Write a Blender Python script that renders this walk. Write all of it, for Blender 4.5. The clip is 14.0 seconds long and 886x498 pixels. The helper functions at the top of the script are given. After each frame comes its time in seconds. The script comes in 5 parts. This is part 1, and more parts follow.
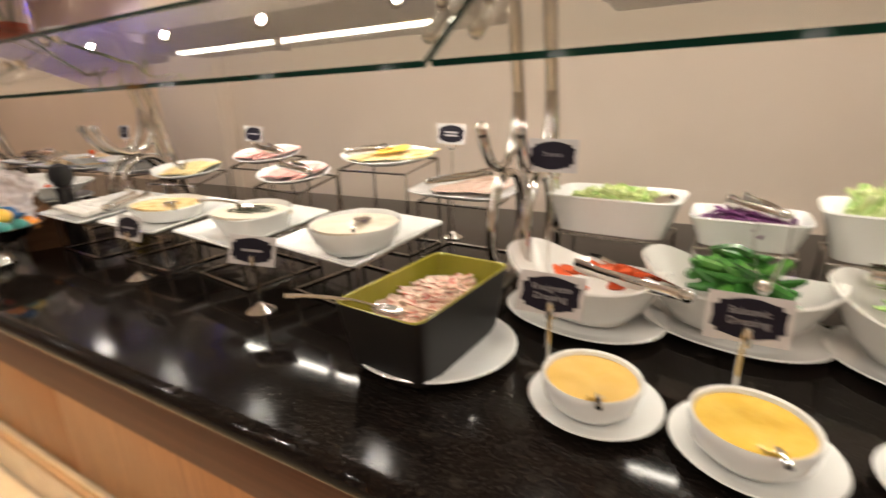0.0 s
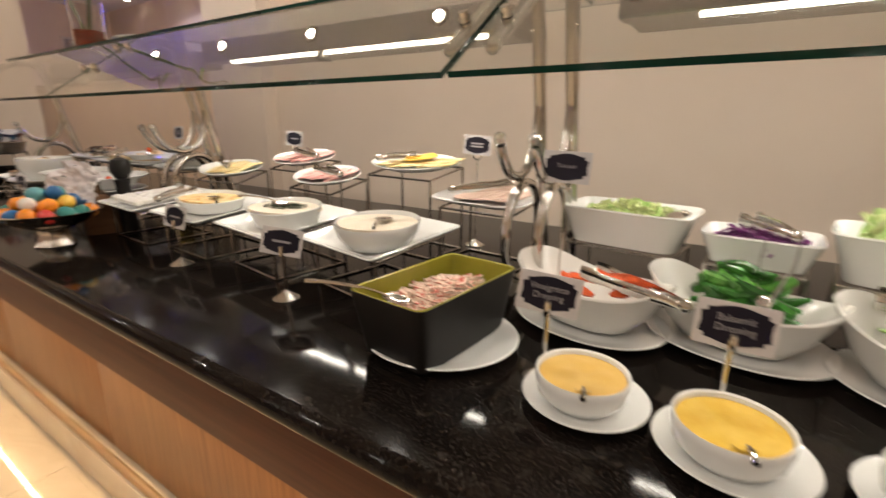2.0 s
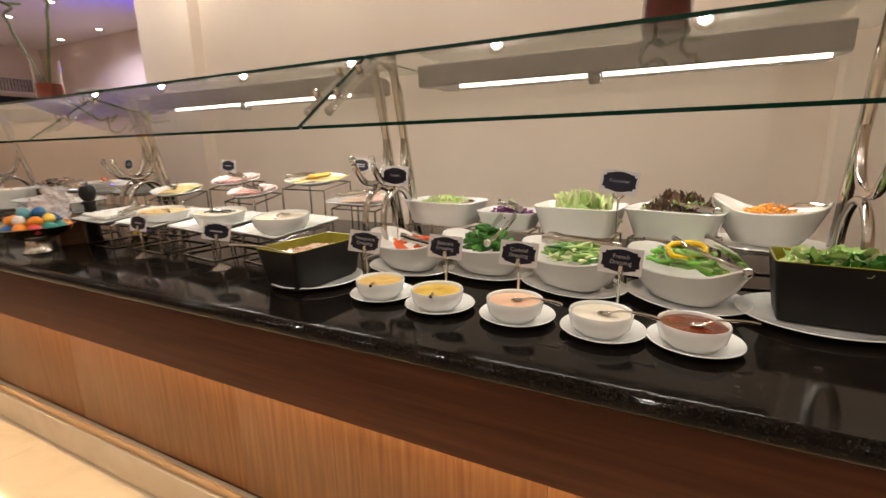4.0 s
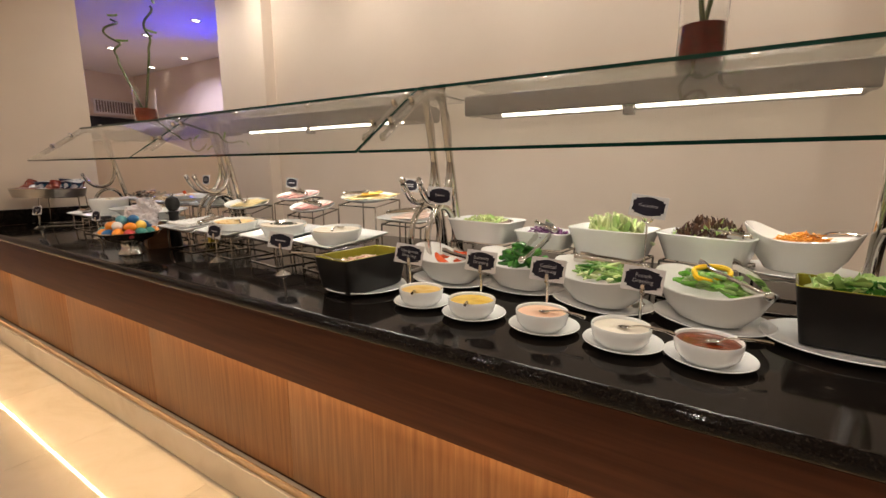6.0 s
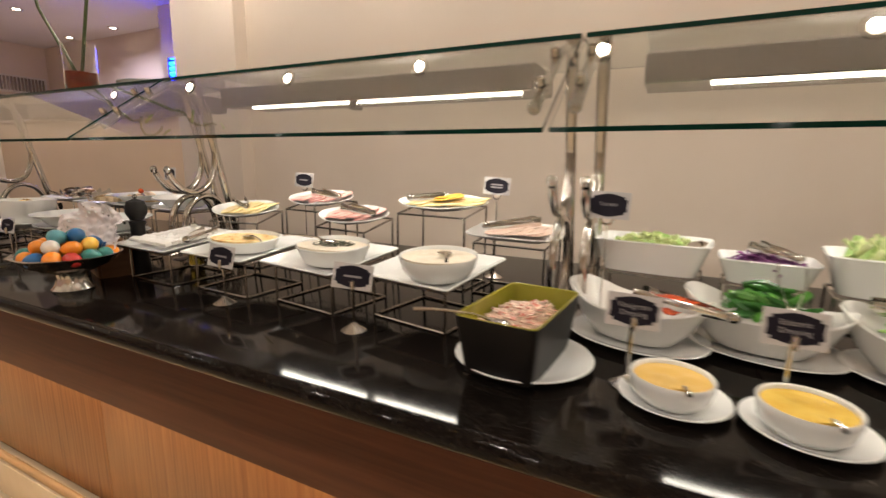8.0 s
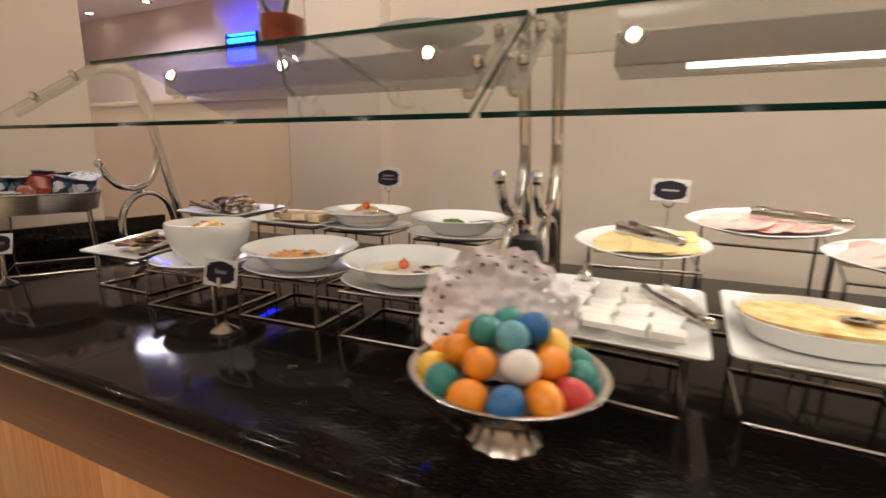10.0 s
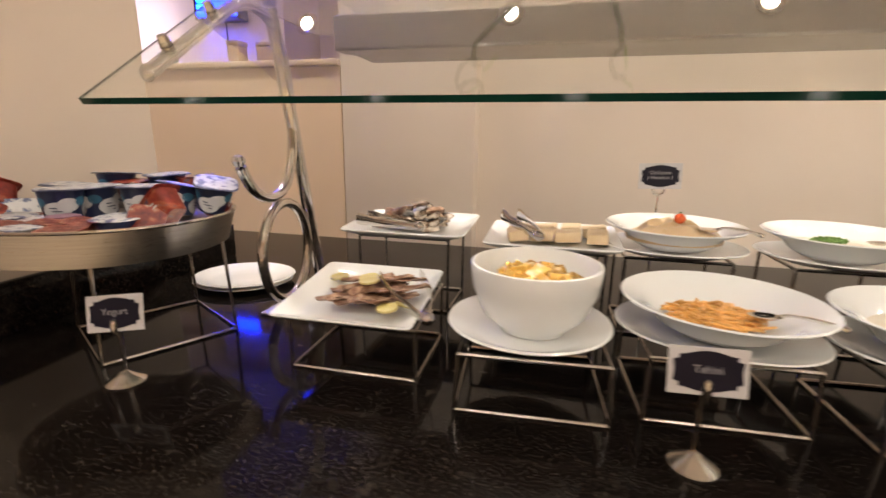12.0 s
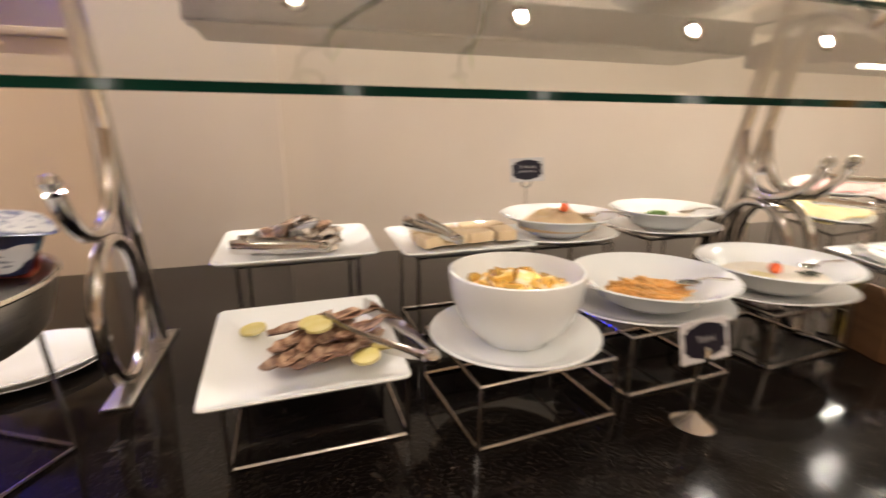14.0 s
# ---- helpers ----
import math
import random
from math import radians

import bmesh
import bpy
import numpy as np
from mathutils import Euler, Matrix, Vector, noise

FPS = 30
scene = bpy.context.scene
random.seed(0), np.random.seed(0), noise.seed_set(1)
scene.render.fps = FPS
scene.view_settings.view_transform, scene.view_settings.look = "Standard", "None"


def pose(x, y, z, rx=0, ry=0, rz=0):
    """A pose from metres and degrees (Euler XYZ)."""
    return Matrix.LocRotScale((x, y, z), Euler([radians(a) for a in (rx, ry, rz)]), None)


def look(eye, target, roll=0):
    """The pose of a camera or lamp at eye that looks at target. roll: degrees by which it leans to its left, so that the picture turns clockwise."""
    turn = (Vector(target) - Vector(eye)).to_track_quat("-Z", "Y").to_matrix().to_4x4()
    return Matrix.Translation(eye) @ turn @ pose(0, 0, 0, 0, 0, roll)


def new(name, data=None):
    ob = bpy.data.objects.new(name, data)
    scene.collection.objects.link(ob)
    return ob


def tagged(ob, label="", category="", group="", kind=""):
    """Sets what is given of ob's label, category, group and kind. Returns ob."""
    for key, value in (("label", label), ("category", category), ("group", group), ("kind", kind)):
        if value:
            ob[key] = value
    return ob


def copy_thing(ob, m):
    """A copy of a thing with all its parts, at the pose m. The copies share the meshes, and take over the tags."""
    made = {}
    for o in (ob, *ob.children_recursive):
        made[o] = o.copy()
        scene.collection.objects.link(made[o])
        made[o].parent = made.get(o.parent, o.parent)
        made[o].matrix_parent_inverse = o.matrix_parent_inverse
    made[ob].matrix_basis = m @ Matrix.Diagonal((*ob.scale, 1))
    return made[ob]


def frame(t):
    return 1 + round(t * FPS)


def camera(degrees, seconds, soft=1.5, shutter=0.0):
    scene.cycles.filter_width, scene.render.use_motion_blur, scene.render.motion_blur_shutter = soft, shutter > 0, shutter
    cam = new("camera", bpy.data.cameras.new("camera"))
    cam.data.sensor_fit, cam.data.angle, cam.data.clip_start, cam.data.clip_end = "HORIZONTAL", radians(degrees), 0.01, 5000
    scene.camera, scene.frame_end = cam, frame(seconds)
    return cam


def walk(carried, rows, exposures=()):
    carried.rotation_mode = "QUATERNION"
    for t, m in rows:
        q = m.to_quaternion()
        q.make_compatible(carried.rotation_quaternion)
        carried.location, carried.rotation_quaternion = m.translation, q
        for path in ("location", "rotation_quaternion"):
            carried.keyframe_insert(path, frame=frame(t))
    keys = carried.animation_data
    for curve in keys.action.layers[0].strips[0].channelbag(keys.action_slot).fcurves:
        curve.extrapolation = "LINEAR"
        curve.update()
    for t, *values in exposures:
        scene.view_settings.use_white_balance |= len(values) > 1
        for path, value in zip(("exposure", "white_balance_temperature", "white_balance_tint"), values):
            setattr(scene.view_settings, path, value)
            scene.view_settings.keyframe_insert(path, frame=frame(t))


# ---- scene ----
cam = camera(88.7, 14.0, 1.5, 0.4)
PATH = [
    (0, (0.283, -0.501, 1.259), (-0.634, 1.175, 0.666), -1.5),
    (0.5, (0.22, -0.519, 1.289), (-1.062, 0.919, 0.752), -1.1),
    (1, (0.236, -0.503, 1.282), (-1.102, 0.89, 0.764), 0.1),
    (1.5, (0.292, -0.468, 1.267), (-1.016, 0.952, 0.745), 0.1),
    (2, (0.338, -0.528, 1.248), (-0.711, 1.09, 0.717), 0.7),
    (2.5, (0.442, -0.585, 1.233), (-0.195, 1.232, 0.691), 0.3),
    (2.7, (0.51, -0.62, 1.235), (-0.038, 1.228, 0.704), -0.2),
    (4.8, (0.902, -0.955, 1.264), (-0.16, 0.696, 0.879), -0.6),
    (5, (0.907, -0.958, 1.261), (-0.159, 0.692, 0.884), -0.3),
    (5.5, (0.912, -0.96, 1.261), (-0.159, 0.691, 0.903), -0.1),
    (6, (0.904, -0.956, 1.263), (-0.172, 0.694, 0.914), -0.0),
    (6.5, (0.82, -0.923, 1.253), (-0.258, 0.725, 0.907), 0.1),
    (7, (0.644, -0.856, 1.256), (-0.421, 0.801, 0.913), 0.2),
    (7.2, (0.571, -0.825, 1.254), (-0.445, 0.862, 0.91), 0.3),
    (9.3, (-0.719, -0.601, 1.253), (-1.514, 1.196, 0.883), 1.0),
    (9.5, (-0.855, -0.583, 1.258), (-1.651, 1.214, 0.888), 0.7),
    (9.6, (-0.911, -0.581, 1.253), (-1.706, 1.218, 0.891), 0.7),
    (10, (-1.141, -0.593, 1.249), (-1.934, 1.203, 0.868), 1.0),
    (10.5, (-1.406, -0.602, 1.255), (-2.18, 1.201, 0.87), 1.0),
    (11, (-1.68, -0.543, 1.257), (-2.394, 1.28, 0.846), 1.1),
    (11.5, (-1.861, -0.475, 1.248), (-2.429, 1.389, 0.798), 1.4),
    (12, (-2.081, -0.483, 1.269), (-2.542, 1.405, 0.797), 0.8),
    (12.5, (-2.247, -0.458, 1.258), (-2.681, 1.439, 0.8), 0.1),
    (13, (-2.337, -0.387, 1.256), (-2.732, 1.518, 0.794), 0.3),
    (13.5, (-2.375, -0.339, 1.249), (-2.448, 1.603, 0.774), 1.9),
    (14, (-2.381, -0.375, 1.276), (-1.796, 1.474, 0.79), -0.1),
]
EXPOSURES = [(0, -0.56), (0.5, -0.79), (2.0, -0.79), (2.6, -0.64), (5, -0.84), (7.2, -0.84), (9.5, -0.65), (10.0, -0.68), (11.0, -0.62), (11.5, -0.25), (13, -0.25), (14, -0.25)]
walk(cam, [(t, look(e, g, r)) for t, e, g, r in PATH], EXPOSURES)

# ---- world and lights ----
world = bpy.data.worlds.new("world")
scene.world = world
world.use_nodes = True
world.node_tree.nodes["Background"].inputs[0].default_value = (0.9, 0.8, 0.7, 1)
world.node_tree.nodes["Background"].inputs[1].default_value = 0.05
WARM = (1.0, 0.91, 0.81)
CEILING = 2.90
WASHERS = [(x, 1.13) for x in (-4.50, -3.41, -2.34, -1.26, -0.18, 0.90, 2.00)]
# The last three spots are unseen, added to brighten the counter's far left.
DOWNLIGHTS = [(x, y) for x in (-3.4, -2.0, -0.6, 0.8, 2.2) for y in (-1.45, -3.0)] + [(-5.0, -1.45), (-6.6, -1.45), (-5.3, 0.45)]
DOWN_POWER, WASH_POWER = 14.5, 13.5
TUBE_GLOW = 125.0
STRIP_GLOW = 175.0


def lamp(x, y, z, power, size, colour):
    data = bpy.data.lights.new("downlight_and_fill_lamp", "AREA")
    data.shape, data.size, data.energy, data.color = "DISK", size, power, colour
    data.spread = radians(150)
    ob = new("downlight_and_fill_lamp", data)
    ob.matrix_world = pose(x, y, z)
    return ob


for lx, ly in DOWNLIGHTS:
    lamp(lx, ly, CEILING - 0.012, DOWN_POWER, 0.07, WARM)
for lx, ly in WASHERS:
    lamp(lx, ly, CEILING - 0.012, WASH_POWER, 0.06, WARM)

# ---- materials ----


def nodes_of(name, rough=0.5, metal=0.0, colour=(0.8, 0.8, 0.8)):
    mat = bpy.data.materials.new(name)
    mat.use_nodes = True
    tree = mat.node_tree
    bsdf = tree.nodes["Principled BSDF"]
    bsdf.inputs["Base Color"].default_value = (*colour, 1)
    bsdf.inputs["Roughness"].default_value = rough
    bsdf.inputs["Metallic"].default_value = metal
    return mat, tree, bsdf


def coords(tree, scale=(1, 1, 1), world_space=False):
    tc = tree.nodes.new("ShaderNodeNewGeometry" if world_space else "ShaderNodeTexCoord")
    mp = tree.nodes.new("ShaderNodeMapping")
    mp.inputs["Scale"].default_value = scale
    tree.links.new(tc.outputs["Position" if world_space else "Object"], mp.inputs["Vector"])
    return mp.outputs["Vector"]


def noise_node(tree, vec, scale, detail=4.0, rough=0.55, distort=0.0):
    n = tree.nodes.new("ShaderNodeTexNoise")
    n.inputs["Scale"].default_value = scale
    n.inputs["Detail"].default_value = detail
    n.inputs["Roughness"].default_value = rough
    n.inputs["Distortion"].default_value = distort
    tree.links.new(vec, n.inputs["Vector"])
    return n.outputs["Fac"]


def ramp(tree, fac, stops):
    r = tree.nodes.new("ShaderNodeValToRGB")
    els = r.color_ramp.elements
    while len(els) < len(stops):
        els.new(0.5)
    for el, (p, c) in zip(els, stops):
        el.position, el.color = p, (*c, 1)
    tree.links.new(fac, r.inputs["Fac"])
    return r.outputs["Color"]


def bump(tree, bsdf, fac, strength, distance=0.002):
    b = tree.nodes.new("ShaderNodeBump")
    b.inputs["Strength"].default_value = strength
    b.inputs["Distance"].default_value = distance
    tree.links.new(fac, b.inputs["Height"])
    tree.links.new(b.outputs["Normal"], bsdf.inputs["Normal"])


def mottled(name, stops, scale, rough=0.5, metal=0.0, detail=4.0, stretch=(1, 1, 1), relief=0.0, distort=0.0,
            world_space=False, rough_range=None, vary=0.0, coat=0.0):
    mat, tree, bsdf = nodes_of(name, rough, metal)
    vec = coords(tree, stretch, world_space)
    fac = noise_node(tree, vec, scale, detail, 0.55, distort)
    col = ramp(tree, fac, stops)
    if vary:
        info = tree.nodes.new("ShaderNodeObjectInfo")
        hsv = tree.nodes.new("ShaderNodeHueSaturation")
        mr = tree.nodes.new("ShaderNodeMapRange")
        mr.inputs["To Min"].default_value, mr.inputs["To Max"].default_value = 1 - vary, 1 + vary
        tree.links.new(info.outputs["Random"], mr.inputs["Value"])
        tree.links.new(mr.outputs["Result"], hsv.inputs["Value"])
        tree.links.new(col, hsv.inputs["Color"])
        col = hsv.outputs["Color"]
    tree.links.new(col, bsdf.inputs["Base Color"])
    fine = noise_node(tree, vec, scale * 6, 3)
    if rough_range:
        mr = tree.nodes.new("ShaderNodeMapRange")
        mr.inputs["To Min"].default_value, mr.inputs["To Max"].default_value = rough_range
        tree.links.new(fine, mr.inputs["Value"])
        tree.links.new(mr.outputs["Result"], bsdf.inputs["Roughness"])
    if relief:
        bump(tree, bsdf, fine, relief)
    bsdf.inputs["Coat Weight"].default_value = coat
    return mat


def glowing(name, colour, strength):
    mat, tree, bsdf = nodes_of(name, 0.4, 0, colour)
    bsdf.inputs["Emission Color"].default_value = (*colour, 1)
    bsdf.inputs["Emission Strength"].default_value = strength
    return mat


def clear(name, colour=(0.96, 0.99, 0.97), ior=1.45, rough=0.0):
    mat, tree, bsdf = nodes_of(name, rough, 0, colour)
    bsdf.inputs["Transmission Weight"].default_value = 1.0
    bsdf.inputs["IOR"].default_value = ior
    return mat


WALL = mottled("wall_paint", [(0.3, (0.71, 0.60, 0.495)), (0.7, (0.76, 0.65, 0.545))], 1.3, 0.62, relief=0.08, world_space=True)
# Wall paint with the warm glow on the half wall mixed into its colour.
WALL_WARM_LIT = mottled("warm_lit_wall_paint", [(0.3, (0.72, 0.535, 0.37)), (0.7, (0.76, 0.58, 0.41))], 1.6, 0.55, relief=0.08, world_space=True)
CEIL = mottled("ceiling_paint", [(0.3, (0.74, 0.70, 0.65)), (0.7, (0.78, 0.74, 0.69))], 1.0, 0.8, relief=0.05, world_space=True)
SILL = mottled("sill_stone", [(0.3, (0.62, 0.47, 0.32)), (0.7, (0.7, 0.55, 0.39))], 9, 0.3, world_space=True)
MARBLE = mottled("cream_marble", [(0.25, (0.56, 0.45, 0.31)), (0.5, (0.63, 0.52, 0.37)), (0.75, (0.67, 0.56, 0.42))], 2.6, 0.06,
                 detail=8, distort=1.2, world_space=True, rough_range=(0.02, 0.05), vary=0.05)
WOOD = mottled("warm_wood_veneer", [(0.25, (0.17, 0.065, 0.022)), (0.5, (0.27, 0.115, 0.04)), (0.75, (0.36, 0.17, 0.065))], 5,
               0.38, detail=6, stretch=(14, 14, 0.5), relief=0.12, distort=0.4, world_space=True)
WOOD_DARK = mottled("dark_wood_fascia", [(0.25, (0.058, 0.016, 0.006)), (0.5, (0.084, 0.025, 0.010)), (0.75, (0.112, 0.036, 0.015))], 5,
                    0.42, detail=6, stretch=(0.5, 14, 14), relief=0.1, distort=0.4, world_space=True)
WOOD_DARK.node_tree.nodes["Principled BSDF"].inputs["Specular IOR Level"].default_value = 0.22
TRIM = mottled("beige_moulding", [(0.3, (0.26, 0.15, 0.065)), (0.7, (0.34, 0.21, 0.10))], 8, 0.5, stretch=(0.3, 4, 4))
CHROME = mottled("polished_steel", [(0.3, (0.60, 0.57, 0.53)), (0.7, (0.70, 0.67, 0.63))], 14, 0.09, 1.0, rough_range=(0.06, 0.16))
STEEL = mottled("brushed_steel", [(0.3, (0.38, 0.35, 0.32)), (0.7, (0.46, 0.43, 0.39))], 60, 0.3, 1.0, stretch=(0.15, 0.15, 6), rough_range=(0.22, 0.38))
WIRE = mottled("dull_steel_wire", [(0.3, (0.34, 0.31, 0.28)), (0.7, (0.46, 0.42, 0.38))], 30, 0.24, 1.0)
SILVER = mottled("silver_plate", [(0.3, (0.56, 0.53, 0.49)), (0.7, (0.68, 0.65, 0.60))], 20, 0.16, 1.0, rough_range=(0.1, 0.26))
CHINA = mottled("white_china", [(0.3, (0.76, 0.76, 0.735)), (0.7, (0.80, 0.80, 0.775))], 7, 0.09, coat=0.3)
CHINA_WARM = mottled("ivory_china", [(0.3, (0.76, 0.735, 0.69)), (0.7, (0.80, 0.775, 0.73))], 7, 0.1, coat=0.3)
HOUSING = mottled("satin_aluminium", [(0.3, (0.25, 0.23, 0.215)), (0.7, (0.34, 0.315, 0.295))], 6, 0.26, 0.9, stretch=(0.4, 6, 6))
BLACK = mottled("black_lacquer", [(0.3, (0.008, 0.007, 0.006)), (0.7, (0.013, 0.011, 0.010))], 12, 0.42)
BLACK.node_tree.nodes["Principled BSDF"].inputs["Specular IOR Level"].default_value = 0.25
OLIVE = mottled("olive_glaze", [(0.3, (0.22, 0.20, 0.02)), (0.7, (0.29, 0.26, 0.035))], 9, 0.2)
CARD = mottled("white_card", [(0.3, (0.52, 0.49, 0.48)), (0.7, (0.58, 0.55, 0.54))], 22, 0.5)
PLAQUE = mottled("dark_plum_print", [(0.3, (0.007, 0.005, 0.011)), (0.7, (0.011, 0.008, 0.017))], 18, 0.55)
PLAQUE.node_tree.nodes["Principled BSDF"].inputs["Specular IOR Level"].default_value = 0.2
INK = nodes_of("white_lettering", 0.6, 0, (0.30, 0.285, 0.29))[0]
GLASS = clear("clear_glass")
GLASS_EDGE = mottled("green_glass_edge", [(0.3, (0.004, 0.030, 0.022)), (0.7, (0.008, 0.055, 0.040))], 5, 0.08)
VASE_GLASS = clear("vase_glass", (0.97, 0.98, 0.98))
TUBE = glowing("fluorescent_tube", (1.0, 0.93, 0.80), TUBE_GLOW)
STRIP = glowing("led_strip", (1.0, 0.74, 0.44), STRIP_GLOW)
LED_DISC = glowing("downlight_lens", (1.0, 0.86, 0.70), 30.0)
BLUE = glowing("blue_lamp_tube", (0.0015, 0.020, 1.0), 105.0)


def granite():
    mat, tree, bsdf = nodes_of("black_granite", 0.1)
    bsdf.inputs["Specular IOR Level"].default_value = 0.15
    vec = coords(tree, (1, 1, 1), True)
    big = noise_node(tree, vec, 26.0, 11, 0.78, 0.2)
    veins = ramp(tree, big, [(0.0, (0.0032, 0.0021, 0.0016)), (0.51, (0.0052, 0.0036, 0.0029)), (0.60, (0.010, 0.0078, 0.0062)), (0.72, (0.060, 0.047, 0.036))])
    fleck = noise_node(tree, vec, 240, 4, 0.7)
    spots = ramp(tree, fleck, [(0.0, (0, 0, 0)), (0.54, (0, 0, 0)), (0.70, (0.075, 0.063, 0.052))])
    add = tree.nodes.new("ShaderNodeMix")
    add.data_type, add.blend_type = "RGBA", "ADD"
    add.inputs["Factor"].default_value = 0.38
    tree.links.new(veins, add.inputs["A"])
    tree.links.new(spots, add.inputs["B"])
    tree.links.new(add.outputs["Result"], bsdf.inputs["Base Color"])
    mr = tree.nodes.new("ShaderNodeMapRange")
    mr.inputs["To Min"].default_value, mr.inputs["To Max"].default_value = 0.05, 0.105
    tree.links.new(big, mr.inputs["Value"])
    tree.links.new(mr.outputs["Result"], bsdf.inputs["Roughness"])
    return mat


GRANITE = granite()

# ---- mesh helpers ----


def finish(name, bm, mats, parent=None, label="", at=None, smooth=True):
    mesh = bpy.data.meshes.new(name)
    bmesh.ops.recalc_face_normals(bm, faces=bm.faces)
    if smooth:
        for f in bm.faces:
            f.smooth = True
        for e in bm.edges:
            if len(e.link_faces) == 2 and e.calc_face_angle(0) > 0.7:
                e.smooth = False
    bm.to_mesh(mesh)
    bm.free()
    for m in mats if isinstance(mats, (list, tuple)) else [mats]:
        mesh.materials.append(m)
    ob = new(name, mesh)
    if parent is not None:
        ob.parent = parent
    if at is not None:
        ob.matrix_basis = at
    if label:
        ob["label"] = label
    return ob


part = finish


def thing(name, at, label, category, group="", kind=""):
    ob = new(name)
    ob.empty_display_size = 0.05
    ob.matrix_basis = at
    return tagged(ob, label, category, group, kind)


def structure(name, bm, mats, label, category):
    return tagged(finish(name, bm, mats), label, category, "", "structure")


def loft(rings, closed_start=True, closed_end=True):
    """A skin over rings of points, each ring with the same number of points."""
    bm = bmesh.new()
    rows = [[bm.verts.new(p) for p in ring] for ring in rings]
    n = len(rows[0])
    for a, b in zip(rows, rows[1:]):
        for i in range(n):
            bm.faces.new((a[i], a[(i + 1) % n], b[(i + 1) % n], b[i]))
    if closed_start:
        bm.faces.new(rows[0][::-1])
    if closed_end:
        bm.faces.new(rows[-1])
    return bm


def squircle(ax, ay, z, power=2.0, n=40, wave=None):
    pts = []
    for i in range(n):
        a = 2 * math.pi * i / n
        c, s = math.cos(a), math.sin(a)
        x = ax * math.copysign(abs(c) ** (2 / power), c)
        y = ay * math.copysign(abs(s) ** (2 / power), s)
        pts.append((x, y, z + (wave(a) if wave else 0)))
    return pts


def dish(profile, ax, ay, power=2.0, n=40, wave=None):
    """A dish of (share of the size, height) pairs, outside then inside."""
    return loft([squircle(ax * s, ay * s, z, power, n, (lambda a, k=k: wave(a) * k) if wave else None)
                 for s, z, k in [(p + (0,))[:3] for p in profile]])


def lathe(profile, n=28):
    return dish(profile, 1, 1, 2.0, n)


def tube(points, radius, n=8, ring=False):
    pts = [Vector(p) for p in points]
    count = len(pts)
    rows, up = [], Vector((0.13, 0.31, 0.94)).normalized()
    for i, p in enumerate(pts):
        if ring:
            t = (pts[(i + 1) % count] - pts[i - 1]).normalized()
        else:
            t = (pts[min(i + 1, count - 1)] - pts[max(i - 1, 0)]).normalized()
        side = t.cross(up)
        if side.length < 0.05:
            side = t.cross(Vector((1, 0, 0)))
        side.normalize()
        top = side.cross(t).normalized()
        up = top
        r = radius[i] if isinstance(radius, (list, tuple)) else radius
        rows.append([p + (side * math.cos(a) + top * math.sin(a)) * r for a in [2 * math.pi * k / n for k in range(n)]])
    if ring:
        rows.append(rows[0])
        bm = loft(rows, False, False)
        bmesh.ops.remove_doubles(bm, verts=bm.verts, dist=1e-5)
        return bm
    return loft(rows)


def block(x0, x1, y0, y1, z0, z1, bevel=0.0, segments=2):
    bm = bmesh.new()
    m = Matrix.Translation(((x0 + x1) / 2, (y0 + y1) / 2, (z0 + z1) / 2)) @ Matrix.Diagonal((x1 - x0, y1 - y0, z1 - z0, 1))
    bmesh.ops.create_cube(bm, size=1, matrix=m)
    if bevel:
        bmesh.ops.bevel(bm, geom=list(bm.edges), offset=bevel, segments=segments, affect="EDGES", profile=0.5)
    return bm


def moved(bm, m):
    bmesh.ops.transform(bm, matrix=m, verts=bm.verts)
    return bm


def blob(rx, ry, rz, wobble=0.1, freq=3.0, seed=0, sub=2):
    bm = bmesh.new()
    bmesh.ops.create_icosphere(bm, subdivisions=sub, radius=1)
    off = Vector((seed * 7.3, seed * 3.1, seed * 1.7))
    for v in bm.verts:
        k = 1 + wobble * noise.noise(v.co * freq + off)
        v.co = Vector((v.co.x * rx, v.co.y * ry, v.co.z * rz)) * k
    return bm


def curve_points(knots, steps=6):
    """Smooth points through knots."""
    k = [Vector(p) for p in knots]
    out = []
    for i in range(len(k) - 1):
        a, b, c, d = k[max(i - 1, 0)], k[i], k[i + 1], k[min(i + 2, len(k) - 1)]
        for s in range(steps):
            t = s / steps
            out.append(0.5 * ((2 * b) + (c - a) * t + (2 * a - 5 * b + 4 * c - d) * t * t + (3 * b - a - 3 * c + d) * t ** 3))
    out.append(k[-1])
    return out


def words(text, size, parent, at, mat=INK, name="lettering"):
    data = bpy.data.curves.new(name, "FONT")
    data.body, data.size, data.align_x, data.align_y = text, size, "CENTER", "CENTER"
    data.extrude = 0.0002
    tmp = new("tmp_text", data)
    bpy.context.view_layer.update()
    mesh = bpy.data.meshes.new_from_object(tmp.evaluated_get(bpy.context.evaluated_depsgraph_get()))
    bpy.data.objects.remove(tmp)
    mesh.materials.clear()
    mesh.materials.append(mat)
    ob = new(name, mesh)
    ob.parent = parent
    ob.matrix_basis = at
    return ob

